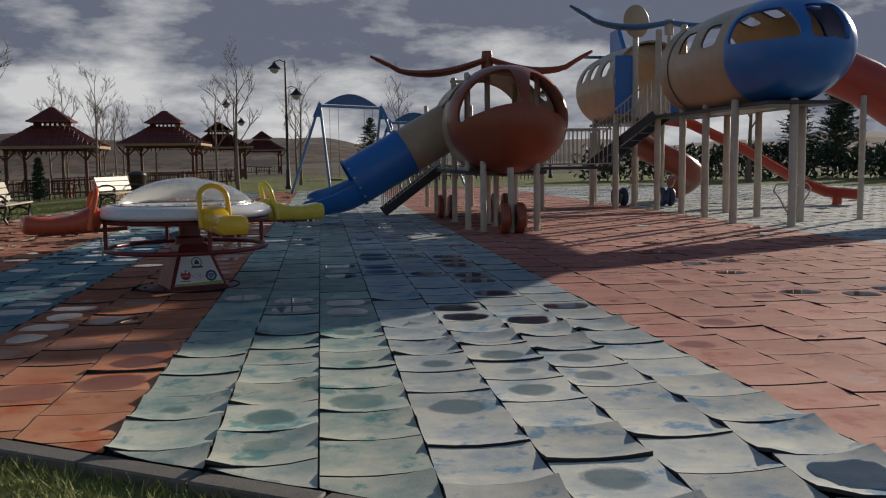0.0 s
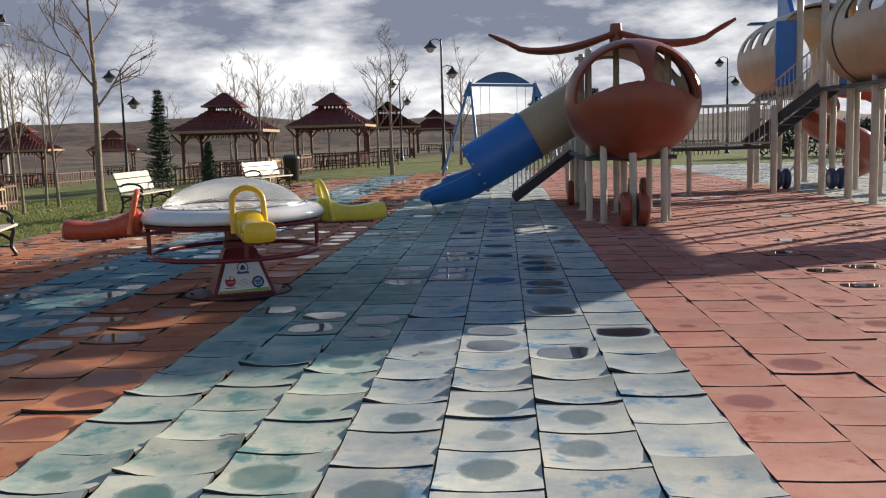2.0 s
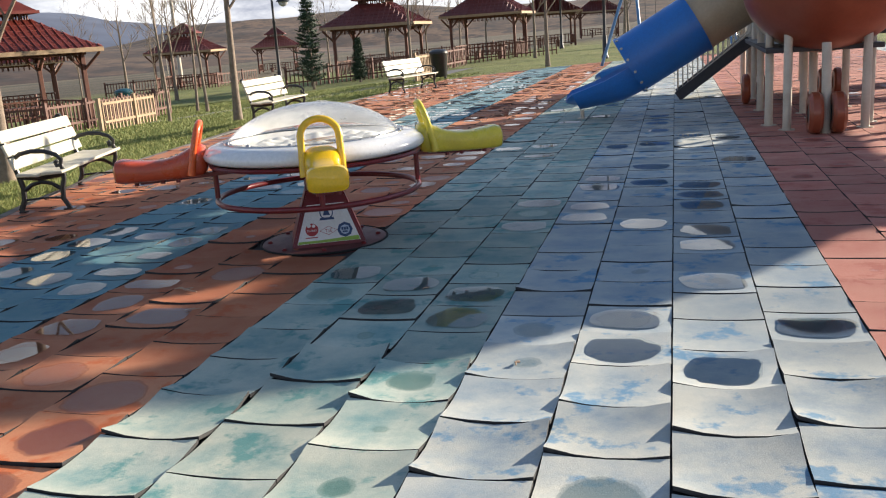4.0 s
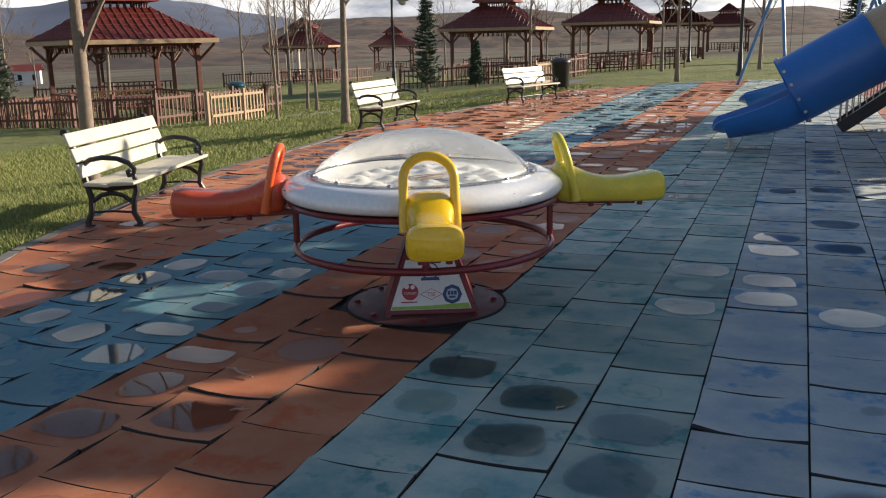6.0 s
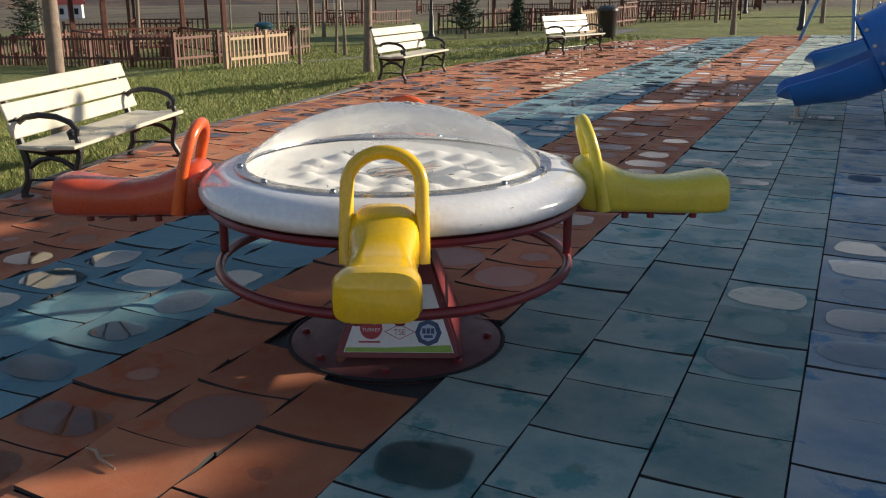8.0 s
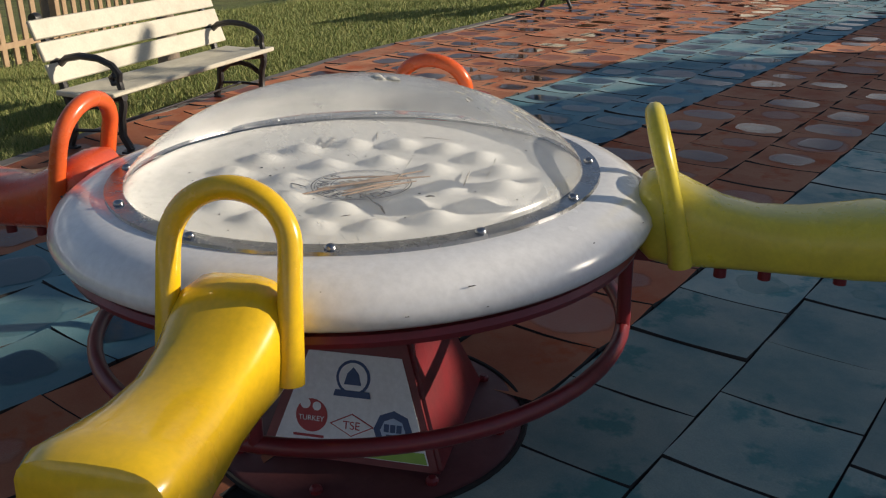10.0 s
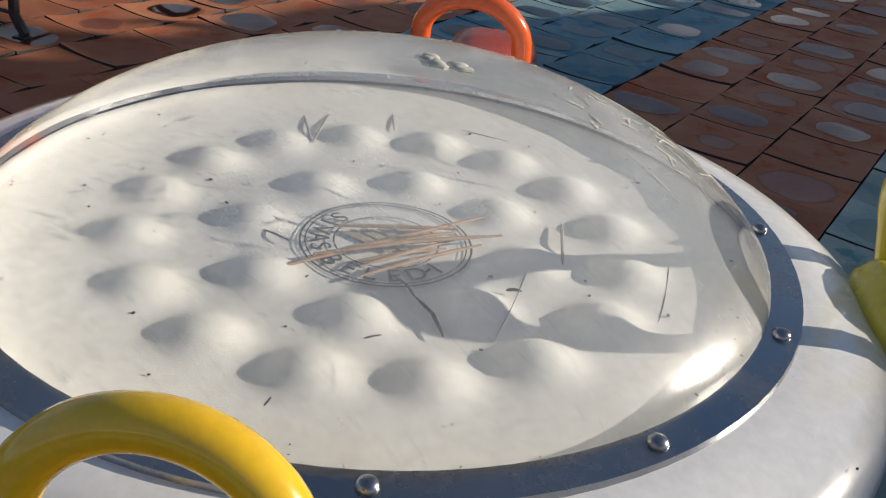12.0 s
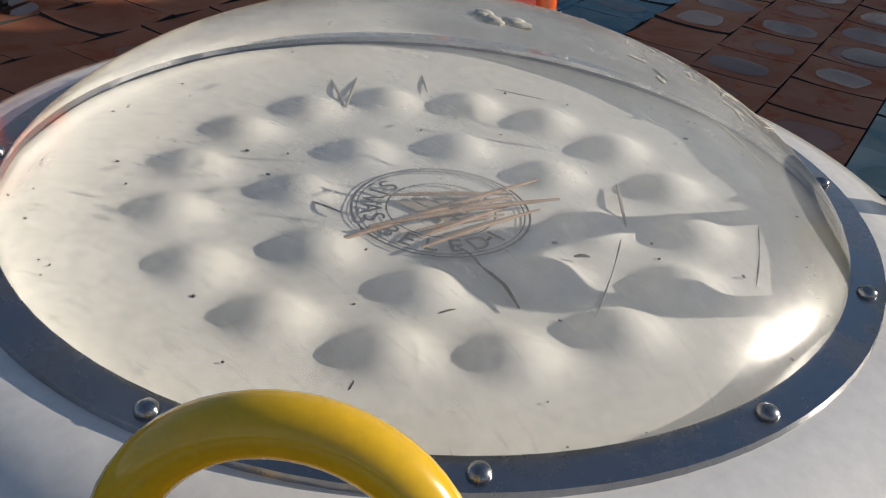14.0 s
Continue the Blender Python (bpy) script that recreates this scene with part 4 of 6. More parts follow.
    for x, y in ((7.50, 23.55), (7.72, 23.55), (8.68, 23.2), (8.9, 23.2)):
        wheel(th, x, y, 0.25, 0.25, 0.15, M["navy"], M["post"])
    for x in (7.6, 8.8):
        bm = bmesh.new()
        tube(bm, [(x, 23.4, 0.25), (x - 0.25, 23.4, 0.55), (x - 0.3, 23.4, 0.7)], 0.018, 8)
        tube(bm, [(x, 23.4, 0.25), (x + 0.25, 23.4, 0.55), (x + 0.3, 23.4, 0.7)], 0.018, 8)
        part("wheel_strut", bm, M["post"], th)
    bm = bmesh.new()
    tube(bm, [(8.05, 15.6, 0.55), (7.95, 15.6, 0.66), (8.0, 15.6, 0.78), (8.2, 15.6, 0.80), (8.31, 15.6, 0.72)], 0.016, 8)
    tube(bm, [(8.05, 15.6, 0.55), (8.25, 15.6, 0.22)], 0.016, 8)
    tube(bm, [(8.60, 15.6, 0.55), (8.68, 15.6, 0.70), (8.6, 15.6, 0.80), (8.40, 15.6, 0.76)], 0.016, 8)
    tube(bm, [(8.60, 15.6, 0.55), (8.37, 15.6, 0.22)], 0.016, 8)
    part("bent_handle", bm, M["post"], th)
    # red tube slide leaving to the side, red open slide and spiral behind
    bm = bmesh.new()
    tube(bm, [(9.3, 17.6, 3.25), (10.0, 17.5, 3.1), (10.8, 17.4, 2.75), (11.8, 17.3, 2.1), (12.8, 17.2, 1.45), (13.6, 17.1, 1.0)], 0.48, 28, False)
    part("tube", bm, M["redslide"], th, "red tube slide")
    posts(th, [(10.55, 17.05, 2.5), (12.6, 17.1, 1.1)], 0.06)
    bm = bmesh.new()
    chute(bm, [(9.3, 25.0, 2.5), (10.0, 24.5, 2.35), (11.3, 23.6, 1.55), (12.4, 22.9, 0.75), (13.0, 22.55, 0.45), (13.7, 22.1, 0.38)], [0.62] * 5 + [0.5], 0.26)
    part("open_slide", bm, M["redslide"], th, "red open slide")
    bm = bmesh.new()
    tube(bm, [(13.2, 22.4, 0), (13.2, 22.4, 0.3)], 0.12, 14)
    part("support_foot", bm, M["redslide"], th)
    bm = bmesh.new()
    pts = [(9.9 + 0.75 * math.cos(radians(a)), 26.2 + 0.75 * math.sin(radians(a)), 2.2 - 1.9 * (a - 90) / 330) for a in range(90, 421, 20)]
    tube(bm, pts, 0.36, 18, True)
    part("spiral_tube", bm, M["rust"], th, "rust-red spiral tube slide")
    return th


M["navy"] = paint("dark_blue_plastic", (0.03, 0.06, 0.16), (0.02, 0.045, 0.12), 0.5, scale=5)
helicopter()
plane()


# ---- swings ----
def swing_set(px, py, rz, span, h):
    x0, x1, y = 0.0, span, 0.0
    th = thing("swing_set", px, py, 0, "light blue steel swing set with an arched top", "swing set", rz=rz)
    for x, s in ((x0, -1), (x1, 1)):
        for yy in (-1.3, 1.3):
            bm = bmesh.new()
            tube(bm, [(x + s * 0.55, y + yy, 0), (x, y, h)], 0.055, 12)
            part("leg", bm, M["lightblue"], th)
        bm = bmesh.new()
        vs = [bm.verts.new(p) for p in ((x + s * 0.02, y, h + 0.12), (x + s * 0.15, y - 0.3, h - 0.55), (x + s * 0.15, y + 0.3, h - 0.55))]
        bmesh.ops.solidify(bm, geom=[bm.faces.new(vs)], thickness=0.05)
        part("gusset", bm, M["lightblue"], th)
    bm = bmesh.new()
    tube(bm, [(x0, y, h - 0.1), (x1, y, h - 0.1)], 0.055, 12)
    part("top_beam", bm, M["lightblue"], th)
    bm = bmesh.new()
    n = 16
    lo = [bm.verts.new((x0 + 0.25 + (x1 - x0 - 0.5) * i / n, y, h - 0.02)) for i in range(n + 1)]
    hi = [bm.verts.new((x0 + 0.25 + (x1 - x0 - 0.5) * i / n, y, h + 0.0 + 0.42 * math.sin(math.pi * i / n) + 0.01)) for i in range(n + 1)]
    fs = [bm.faces.new((lo[i], lo[i + 1], hi[i + 1], hi[i])) for i in range(n)]
    bmesh.ops.solidify(bm, geom=fs, thickness=0.05)
    part("arch_panel", bm, M["lightblue"], th, "arched blue top panel")
    for xx in (x0 + 0.7, x1 - 0.7):
        bm = bmesh.new()
        for q in (-0.22, 0.22):
            tube(bm, [(xx + q, y, h - 0.1), (xx + q, y, 0.6)], 0.008, 6)
        box(bm, xx, y, 0.56, 0.5, 0.3, 0.06, None, 0.01)
        part("swing", bm, M["darkmetal"], th)
    return th


swing_set(-0.6, 36.2, 38.0, 3.2, 3.6)
swing_set(2.6, 43.0, 38.0, 3.2, 3.2)


# ---- park beyond: gazebos, fences, lamps, trees, hills ----
def gazebo(x, y, rz, s=4.9, label="", high=True):
    z = ground_z(x, y)
    th = thing("gazebo", x, y, z, label or "dark timber picnic gazebo with a two-tier red roof", "gazebo", "picnic gazebos", rz)
    h, e = s / 2 - 0.55, s / 2
    for sx in (-1, 1):
        for sy in (-1, 1):
            bm = bmesh.new()
            box(bm, sx * h, sy * h, 1.3, 0.15, 0.15, 2.6, None, 0.01)
            for d in ((-sx, 0), (0, -sy)):
                beam(bm, (sx * h, sy * h, 1.95), (sx * h + d[0] * 0.55, sy * h + d[1] * 0.55, 2.5), 0.08, 0.08)
            beam(bm, (sx * h, sy * h, 1.9), (sx * (h + 0.45), sy * (h + 0.45), 2.5), 0.08, 0.08)
            part("post", bm, M["wood"], th)
    for i in range(4):
        m = Matrix.Rotation(math.pi / 2 * i, 4, "Z")
        bm = bmesh.new()
        box(bm, 0, -h, 2.52, 2 * h + 0.3, 0.12, 0.16, None, 0.01)
        ob = part("tie_beam", bm, M["wood"], th)
        ob.matrix_basis = m
        bm = bmesh.new()
        box(bm, 0, -e, 2.60, 2 * e, 0.05, 0.15, None, 0.005)
        ob = part("fascia", bm, M["rawwood"], th, "weathered timber fascia board")
        ob.matrix_basis = m
        for k2 in range(15):
            bm = bmesh.new()
            box(bm, -h + 0.1 + (2 * h - 0.2) * k2 / 14, -h + 0.02, 2.36, 0.05, 0.03, 0.20)
            ob = part("trim_picket", bm, M["wood"], th)
            ob.matrix_basis = m
        # roof plane with raised ribs
        bm = bmesh.new()
        top, zt, ze = 0.85, 3.72, 2.68
        n = 12
        lo = [(-e - 0.03 + (2 * e + 0.06) * j / n, -e - 0.03, ze) for j in range(n + 1)]
        hi = [(-top + 2 * top * j / n, -top, zt) for j in range(n + 1)]
        mid = [tuple((a + b) / 2 - (0.06 if c == 2 else 0) for c, (a, b) in enumerate(zip(p, q))) for p, q in zip(lo, hi)]
        rows = [[bm.verts.new(p) for p in r] for r in (lo, mid, hi)]
        fs = []
        for r0, r1 in zip(rows, rows[1:]):
            for j in range(n):
                fs.append(bm.faces.new((r0[j], r0[j + 1], r1[j + 1], r1[j])))
        bmesh.ops.solidify(bm, geom=fs, thickness=0.05)
        ob = part("roof_plane", bm, M["roof"], th, "red ribbed roof sheet")
        ob.matrix_basis = m
        for j in range(-9, 10):
            xx = j * e / 9.5
            f1 = 1.0 if abs(xx) <= top else (e - abs(xx)) / (e - top)
            z1 = ze + (zt - ze) * f1
            bm = bmesh.new()
            tube(bm, [(xx, -e - 0.03 + (e - top + 0.03) * f1 * q, ze + (z1 - ze) * q - 0.06 * math.sin(math.pi * f1 * q) + 0.02) for q in (0, 0.25, 0.5, 0.75, 1.0)], 0.024, 6)
            part("roof_rib", bm, M["roof"], ob)
        for f1 in (0.17, 0.33, 0.5, 0.67, 0.83):
            yy, zz, ww = -e + (e - top) * f1, ze + (zt - ze) * f1 - 0.06 * math.sin(math.pi * f1), e + (top - e) * f1
            bm = bmesh.new()
            beam(bm, (-ww, yy, zz + 0.012), (ww, yy, zz + 0.012), 0.05, 0.022)
            part("roof_step", bm, M["roof"], ob)
        # lantern on top
        bm = bmesh.new()
        for k2 in range(7):
            tube(bm, [(-top + 0.12 + (2 * top - 0.24) * k2 / 6, -top + 0.1, 3.70), (-top + 0.12 + (2 * top - 0.24) * k2 / 6, -top + 0.1, 3.98)], 0.035, 4)
        box(bm, 0, -top + 0.1, 3.99, 2 * top - 0.2, 0.07, 0.06)
        ob = part("lantern_side", bm, M["wood"], th)
        ob.matrix_basis = m
        bm = bmesh.new()
        t2 = top + 0.2
        vs = [bm.verts.new(p) for p in ((-t2, -t2, 3.98), (t2, -t2, 3.98), (0.10, -0.10, 4.72), (-0.10, -0.10, 4.72))]
        bmesh.ops.solidify(bm, geom=[bm.faces.new(vs)], thickness=0.05)
        box(bm, 0, -t2, 3.97, 2 * t2, 0.04, 0.1)
        ob = part("lantern_roof", bm, M["roof"], th)
        ob.matrix_basis = m
    for i in (1, 2, 3):
        m = Matrix.Rotation(math.pi / 2 * i, 4, "Z")
        bm = bmesh.new()
        box(bm, 0, -h, 0.88, 2 * h, 0.07, 0.06)
        side = part("railing", bm, M["wood"], th)
        side.matrix_basis = m
        bm = bmesh.new()
        box(bm, 0, -h, 0.22, 2 * h, 0.06, 0.06)
        part("bottom_rail", bm, M["wood"], side)
        for j in range(13):
            bm = bmesh.new()
            box(bm, -h + 0.2 + (2 * h - 0.4) * j / 12, -h, 0.55, 0.07, 0.03, 0.62)
            part("baluster", bm, M["wood"], side)
    # picnic table and seats inside
    bm = bmesh.new()
    box(bm, 0, 0, 0.74, 1.9, 0.8, 0.06, None, 0.008)
    for sx in (-0.7, 0.7):
        box(bm, sx, 0, 0.36, 0.1, 0.5, 0.72)
    part("table", bm, M["wood"], th)
    for sy in (-0.85, 0.85):
        bm = bmesh.new()
        box(bm, 0, sy, 0.45, 1.9, 0.3, 0.05, None, 0.008)
        for sx in (-0.7, 0.7):
            box(bm, sx, sy, 0.21, 0.1, 0.25, 0.42)
        part("seat", bm, M["wood"], th)
    return th


def fence(x0, y0, x1, y1, material, label, h=0.95, gap=0.17, wide=0.06):
    th = thing("fence", x0, y0, 0, label, "fence", "picket fences")
    L = math.hypot(x1 - x0, y1 - y0)
    n = max(2, int(L / gap))
    z0, z1 = ground_z(x0, y0), ground_z(x1, y1)

    def at(f, z):
        return ((x1 - x0) * f, (y1 - y0) * f, z0 + (z1 - z0) * f + z)
    for zz in (0.22, h - 0.12):
        bm = bmesh.new()
        beam(bm, at(0, zz), at(1, zz), 0.045, 0.07)
        part("rail", bm, material, th)
    turn = Matrix.Rotation(math.atan2(y1 - y0, x1 - x0), 4, "Z")
    for i in range(n + 1):
        big = i % 10 == 0
        x, y, z = at(i / n, 0)
        bm = bmesh.new()
        wdt = max(0.10, wide) if big else wide
        box(bm, 0, 0, (h + (0.08 if big else 0)) / 2 - 0.03, wdt, wdt if big else 0.03, h + (0.08 if big else 0), None, 0.006)
        ob = part("picket", bm, material, th)
        ob.matrix_basis = Matrix.Translation((x, y, z)) @ turn


def lamp_post(x, y, h, rz, label):
    z = ground_z(x, y)
    th = thing("street_lamp", x, y, z, label, "street lamp", "park lamps", rz)
    bm = bmesh.new()
    lathe(bm, [(0.16, 0), (0.16, 0.1), (0.11, 0.2), (0.10, 0.9), (0.07, 1.0), (0.065, h * 0.55), (0.085, h * 0.56), (0.055, h * 0.6), (0.045, h), (0.02, h + 0.08), (0, h + 0.1)], 14)
    part("pole", bm, M["iron"], th)
    for s, hh in ((-1, h - 0.12), (1, h - 1.35)):
        bm = bmesh.new()
        tube(bm, [(0, 0, hh + 0.1), (s * 0.25, 0, hh + 0.22), (s * 0.5, 0, hh + 0.14)], 0.02, 8)
        part("arm", bm, M["iron"], th)
        bm = bmesh.new()
        lathe(bm, [(0, 0.14), (0.05, 0.12), (0.10, 0.02), (0.30, -0.16), (0.32, -0.20), (0.26, -0.20)], 18, Matrix.Translation((s * 0.5, 0, hh)))
        shade_ob = part("shade", bm, M["iron"], th)
        bm = bmesh.new()
        lathe(bm, [(0.22, -0.2), (0.2, -0.3), (0.1, -0.4), (0, -0.42)], 14, Matrix.Translation((s * 0.5, 0, hh)))
        part("globe", bm, M["lampglass"], shade_ob)


M["lampglass"] = paint("milky_lamp_glass", (0.55, 0.55, 0.55), (0.4, 0.4, 0.4), 0.25, scale=8, bump=0)


def bare_tree(x, y, h, r, seed, label, lean=0.02, spread=0.55, first=0.4, droop=0.0, thick=1.0):
    """A leafless tree: trunk, limbs and several orders of twigs."""
    rnd = random.Random(seed)
    z = ground_z(x, y)
    th = thing("tree", x, y, z - 0.03, label, "tree", "bare trees")
    trunk, twigs = bmesh.new(), bmesh.new()
    pts, rs = [], []
    dx, dy = rnd.uniform(-lean, lean), rnd.uniform(-lean, lean)
    for i in range(11):
        f = i / 10
        pts.append(Vector((dx * h * f + 0.03 * math.sin(5 * f + seed), dy * h * f + 0.03 * math.cos(4 * f + seed), h * 0.92 * f)))
        rs.append(r * (1.25 if i == 0 else 1.0) * (1 - f) ** 0.8 + 0.006)
    tube(trunk, pts, rs, 10)
    part("trunk", trunk, M["bark"], th)

    def grow(p, d, length, rad, order):
        q, line, rr = p.copy(), [p.copy()], [rad]
        n = 5 if order < 2 else 3
        for i in range(n):
            d = (d + Vector((rnd.uniform(-0.16, 0.16), rnd.uniform(-0.16, 0.16), rnd.uniform(-0.05, 0.14) - droop * (order > 0)))).normalized()
            q = q + d * length / n
            line.append(q.copy())
            rr.append(rad * (1 - (i + 1) / n) + 0.0028)
        if order == 0:
            limb = bmesh.new()
            tube(limb, line, rr, 6, False)
            part("limb", limb, M["bark"], th)
        else:
            tube(twigs, line, rr, 4, False)
        if order < 3:
            for i in range(rnd.randint(3, 5) if order < 2 else rnd.randint(1, 3)):
                f = rnd.uniform(0.3, 0.98)
                base = line[min(n - 1, int(f * n))].lerp(line[min(n, int(f * n) + 1)], f * n % 1)
                side = Vector((rnd.uniform(-1, 1), rnd.uniform(-1, 1), rnd.uniform(-0.2, 0.7))).normalized()
                grow(base, (d * 0.9 + side * 0.8).normalized(), length * rnd.uniform(0.35, 0.62), rad * 0.5, order + 1)
    for i in range(8):
        f = first + (0.97 - first) * i / 7
        p = pts[int(f * 10)].lerp(pts[min(10, int(f * 10) + 1)], f * 10 % 1)
        a = i * 2.4 + rnd.uniform(-0.5, 0.5)
        d = Vector((math.cos(a) * spread, math.sin(a) * spread, 0.75)).normalized()
        grow(p, d, h * rnd.uniform(0.26, 0.42) * (1.15 - 0.6 * f), r * 0.42 * (1.2 - f) * thick + 0.006, 0)
    tagged(part("crown", twigs, M["bark"], th), kind="stuff")
    return th


def conifer(x, y, h, w, seed):
    rnd = random.Random(seed)
    fat = max(1.15, h / 3.2)
    z = ground_z(x, y)
    th = thing("conifer_tree", x, y, z - 0.03, "dark green young conifer tree on the lawn", "tree", "conifers")
    bm = bmesh.new()
    tube(bm, [(0, 0, 0), (0.01, 0, h * 0.5), (0, 0, h)], [0.07, 0.045, 0.008], 8)
    part("trunk", bm, M["bark"], th)
    bm = bmesh.new()
    z = h * 0.08
    while z < h * 0.98:
        f = z / h
        reach = w * (1 - f) ** 0.8 * rnd.uniform(0.75, 1.1) + 0.05
        for j in range(rnd.randint(6, 9)):
            a = rnd.uniform(0, 6.28)
            d = Vector((math.cos(a), math.sin(a), rnd.uniform(0.0, 0.35)))
            ln = reach * rnd.uniform(0.6, 1.05)
            for k2 in range(30):
                f2 = rnd.uniform(0.12, 1.0)
                p = Vector((0, 0, z)) + d * ln * f2
                t = Vector((rnd.uniform(-1, 1), rnd.uniform(-1, 1), rnd.uniform(-0.3, 0.9))).normalized()
                s2 = t.cross(d).normalized() * 0.018 * fat
                q = p + t * rnd.uniform(0.08, 0.17) * fat
                bm.faces.new((bm.verts.new(p - s2), bm.verts.new(p + s2), bm.verts.new(q)))
        z += h * 0.035
    part("needles", bm, M["leaf"], th, smooth=False)


def hills(name, rad, a0, a1, base, height, seed, mat):
    """A distant range, with an uneven crest, on an arc about the origin."""
    bm = bmesh.new()
    n, rows = 140, 12
    vs = []
    for j in range(rows + 1):
        row = []
        for i in range(n + 1):
            a = radians(a0 + (a1 - a0) * i / n)
            f = j / rows
            crest = height * (0.62 + 0.9 * noise.noise((i * 0.045, seed, 0.3)) + 0.25 * noise.noise((i * 0.15, seed, 4.0)))
            rr = rad + f * rad * 0.6
            zz = base + crest * (1 - (1 - f) ** 1.8) + 0.12 * height * noise.noise((i * 0.3, f * 5, seed)) * f
            row.append(bm.verts.new((rr * math.cos(a), rr * math.sin(a), zz)))
        vs.append(row)
    for j in range(rows):
        for i in range(n):
            bm.faces.new((vs[j][i], vs[j][i + 1], vs[j + 1][i + 1], vs[j + 1][i]))
    tagged(part(name, bm, mat), "brown scrubby hills across the valley", "hills", kind="structure")


hills("backdrop", 420, 20, 200, -10.5, 24, 2.0, M["hill"])
hills("backdrop", 900, 20, 200, -12, 84, 7.0, M["hill"])
# farthest range: the haze of distance is put into its blue-grey colour
M["ridge"] = paint("haze_blue_ridge", (0.10, 0.125, 0.19), (0.075, 0.09, 0.14), 1.0, scale=0.004, fine=0.02, bump=0)
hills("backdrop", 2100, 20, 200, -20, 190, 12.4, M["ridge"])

first = gazebo(-21.5, 29.4, 61.0, label="dark timber picnic gazebo with two-tier red roof behind a fence")
for gx, gy, turn in ((-14.7, 49.3, 5.0), (-35.0, 63.9, 15.0), (-10.5, 57.7, 0.0), (-8.1, 101.0, 8.0), (-41.6, 93.3, 20.0), (-9.5, 75.0, 12.0), (-33.6, 44.0, 40.0)):
    tagged(copy_thing(first, pose(gx, gy, ground_z(gx, gy), 0, 0, turn)), "dark timber picnic gazebo with a two-tier red roof")

fence(-14.65, 24.8, -14.7, 27.6, M["rawwood"], "pale weathered picket fence on the lawn", 0.85)
fence(-17.4, 26.0, -25.0, 26.5, M["wood"], "reddish timber picket fence round a gazebo", 0.9)
fence(-17.4, 26.0, -16.9, 32.0, M["wood"], "reddish timber picket fence round a gazebo", 0.9)
fence(-25.0, 26.5, -26.5, 33.0, M["wood"], "reddish timber picket fence round a gazebo", 0.9)
for fx, fy, gx, gy in ((-19, 46.5, -10.5, 45.5), (-40, 60.5, -30.5, 60.0), (-14, 54.5, -6, 54.5), (-30.5, 60.0, -29.5, 64.0), (2, 62, 14, 60), (-30, 84, -12, 80), (-10.5, 45.5, -10.2, 50)):
    fence(fx, fy, gx, gy, M["wood"], "reddish timber picket fence", gap=0.25)
fence(-37.5, 40.5, -29.5, 41.0, M["wood"], "reddish timber picket fence", gap=0.25)
fence(-10.2, 12.05, -13.0, 16.4, M["rawwood"], "pale weathered picket fence of broad boards on the lawn", 1.0, 0.26, 0.11)
fence(-8.3, 34.6, -8.2, 37.5, M["rawwood"], "pale weathered picket fence by the bins", 0.95)

lamp_post(-2.3, 43.5, 6.0, 0, "black cast iron park lamp with two lanterns")
lamp_post(-17.2, 42.0, 5.6, 20, "black cast iron park lamp with two lanterns")
lamp_post(-7.0, 64.0, 5.6, 0, "black cast iron park lamp with two lanterns")
lamp_post(14.5, 60.0, 6.0, 0, "black cast iron park lamp with two lanterns")

TREES = ((-9.27, 22.8, 7.0, 0.09), (-8.15, 13.6, 6.6, 0.095), (-13.3, 26.1, 5.0, 0.04), (-14.35, 30.1, 5.6, 0.05), (-4.3, 39.9, 5.6, 0.09), (-10.4, 41.0, 5.2, 0.075),
         (-2.0, 52.0, 6.0, 0.09), (-24.0, 44.0, 6.0, 0.09), (-31.0, 50.0, 6.0, 0.09), (-6.5, 50.0, 5.5, 0.08), (4.0, 56.0, 6.0, 0.09), (22.0, 46.0, 7.5, 0.13),
         (-32.0, 40.0, 6.5, 0.1), (-15.5, 31.5, 5.2, 0.045), (-20.0, 66.0, 6.0, 0.09), (-27.0, 72.0, 6.0, 0.09), (27.0, 40.0, 7.5, 0.14), (-3.0, 70.0, 6.0, 0.1), (-9.0, 12.8, 4.4, 0.035))
for i, (x, y, h, r) in enumerate(TREES):
    bare_tree(x, y, h, r, 11 + i, "slender leafless tree with fine grey twigs on the lawn", spread=0.55 if h > 5.3 else 0.28, first=0.27 if h == 6.6 else 0.4)
conifer(-14.8, 40.3, 4.5, 0.95, 3)
# stands in for a small brownish shrub
conifer(-13.4, 42.5, 2.0, 0.45, 4)
conifer(-36.0, 37.0, 3.8, 1.3, 5)
for i, (x, y, h) in enumerate(((28, 52, 6), (32, 54, 7), (36, 52, 6.5), (40, 53, 7), (44, 50, 6), (48, 52, 7), (34, 58, 8), (2.5, 66, 4.5), (7, 70, 5))):
    conifer(x, y, h, 2.2, 20 + i)



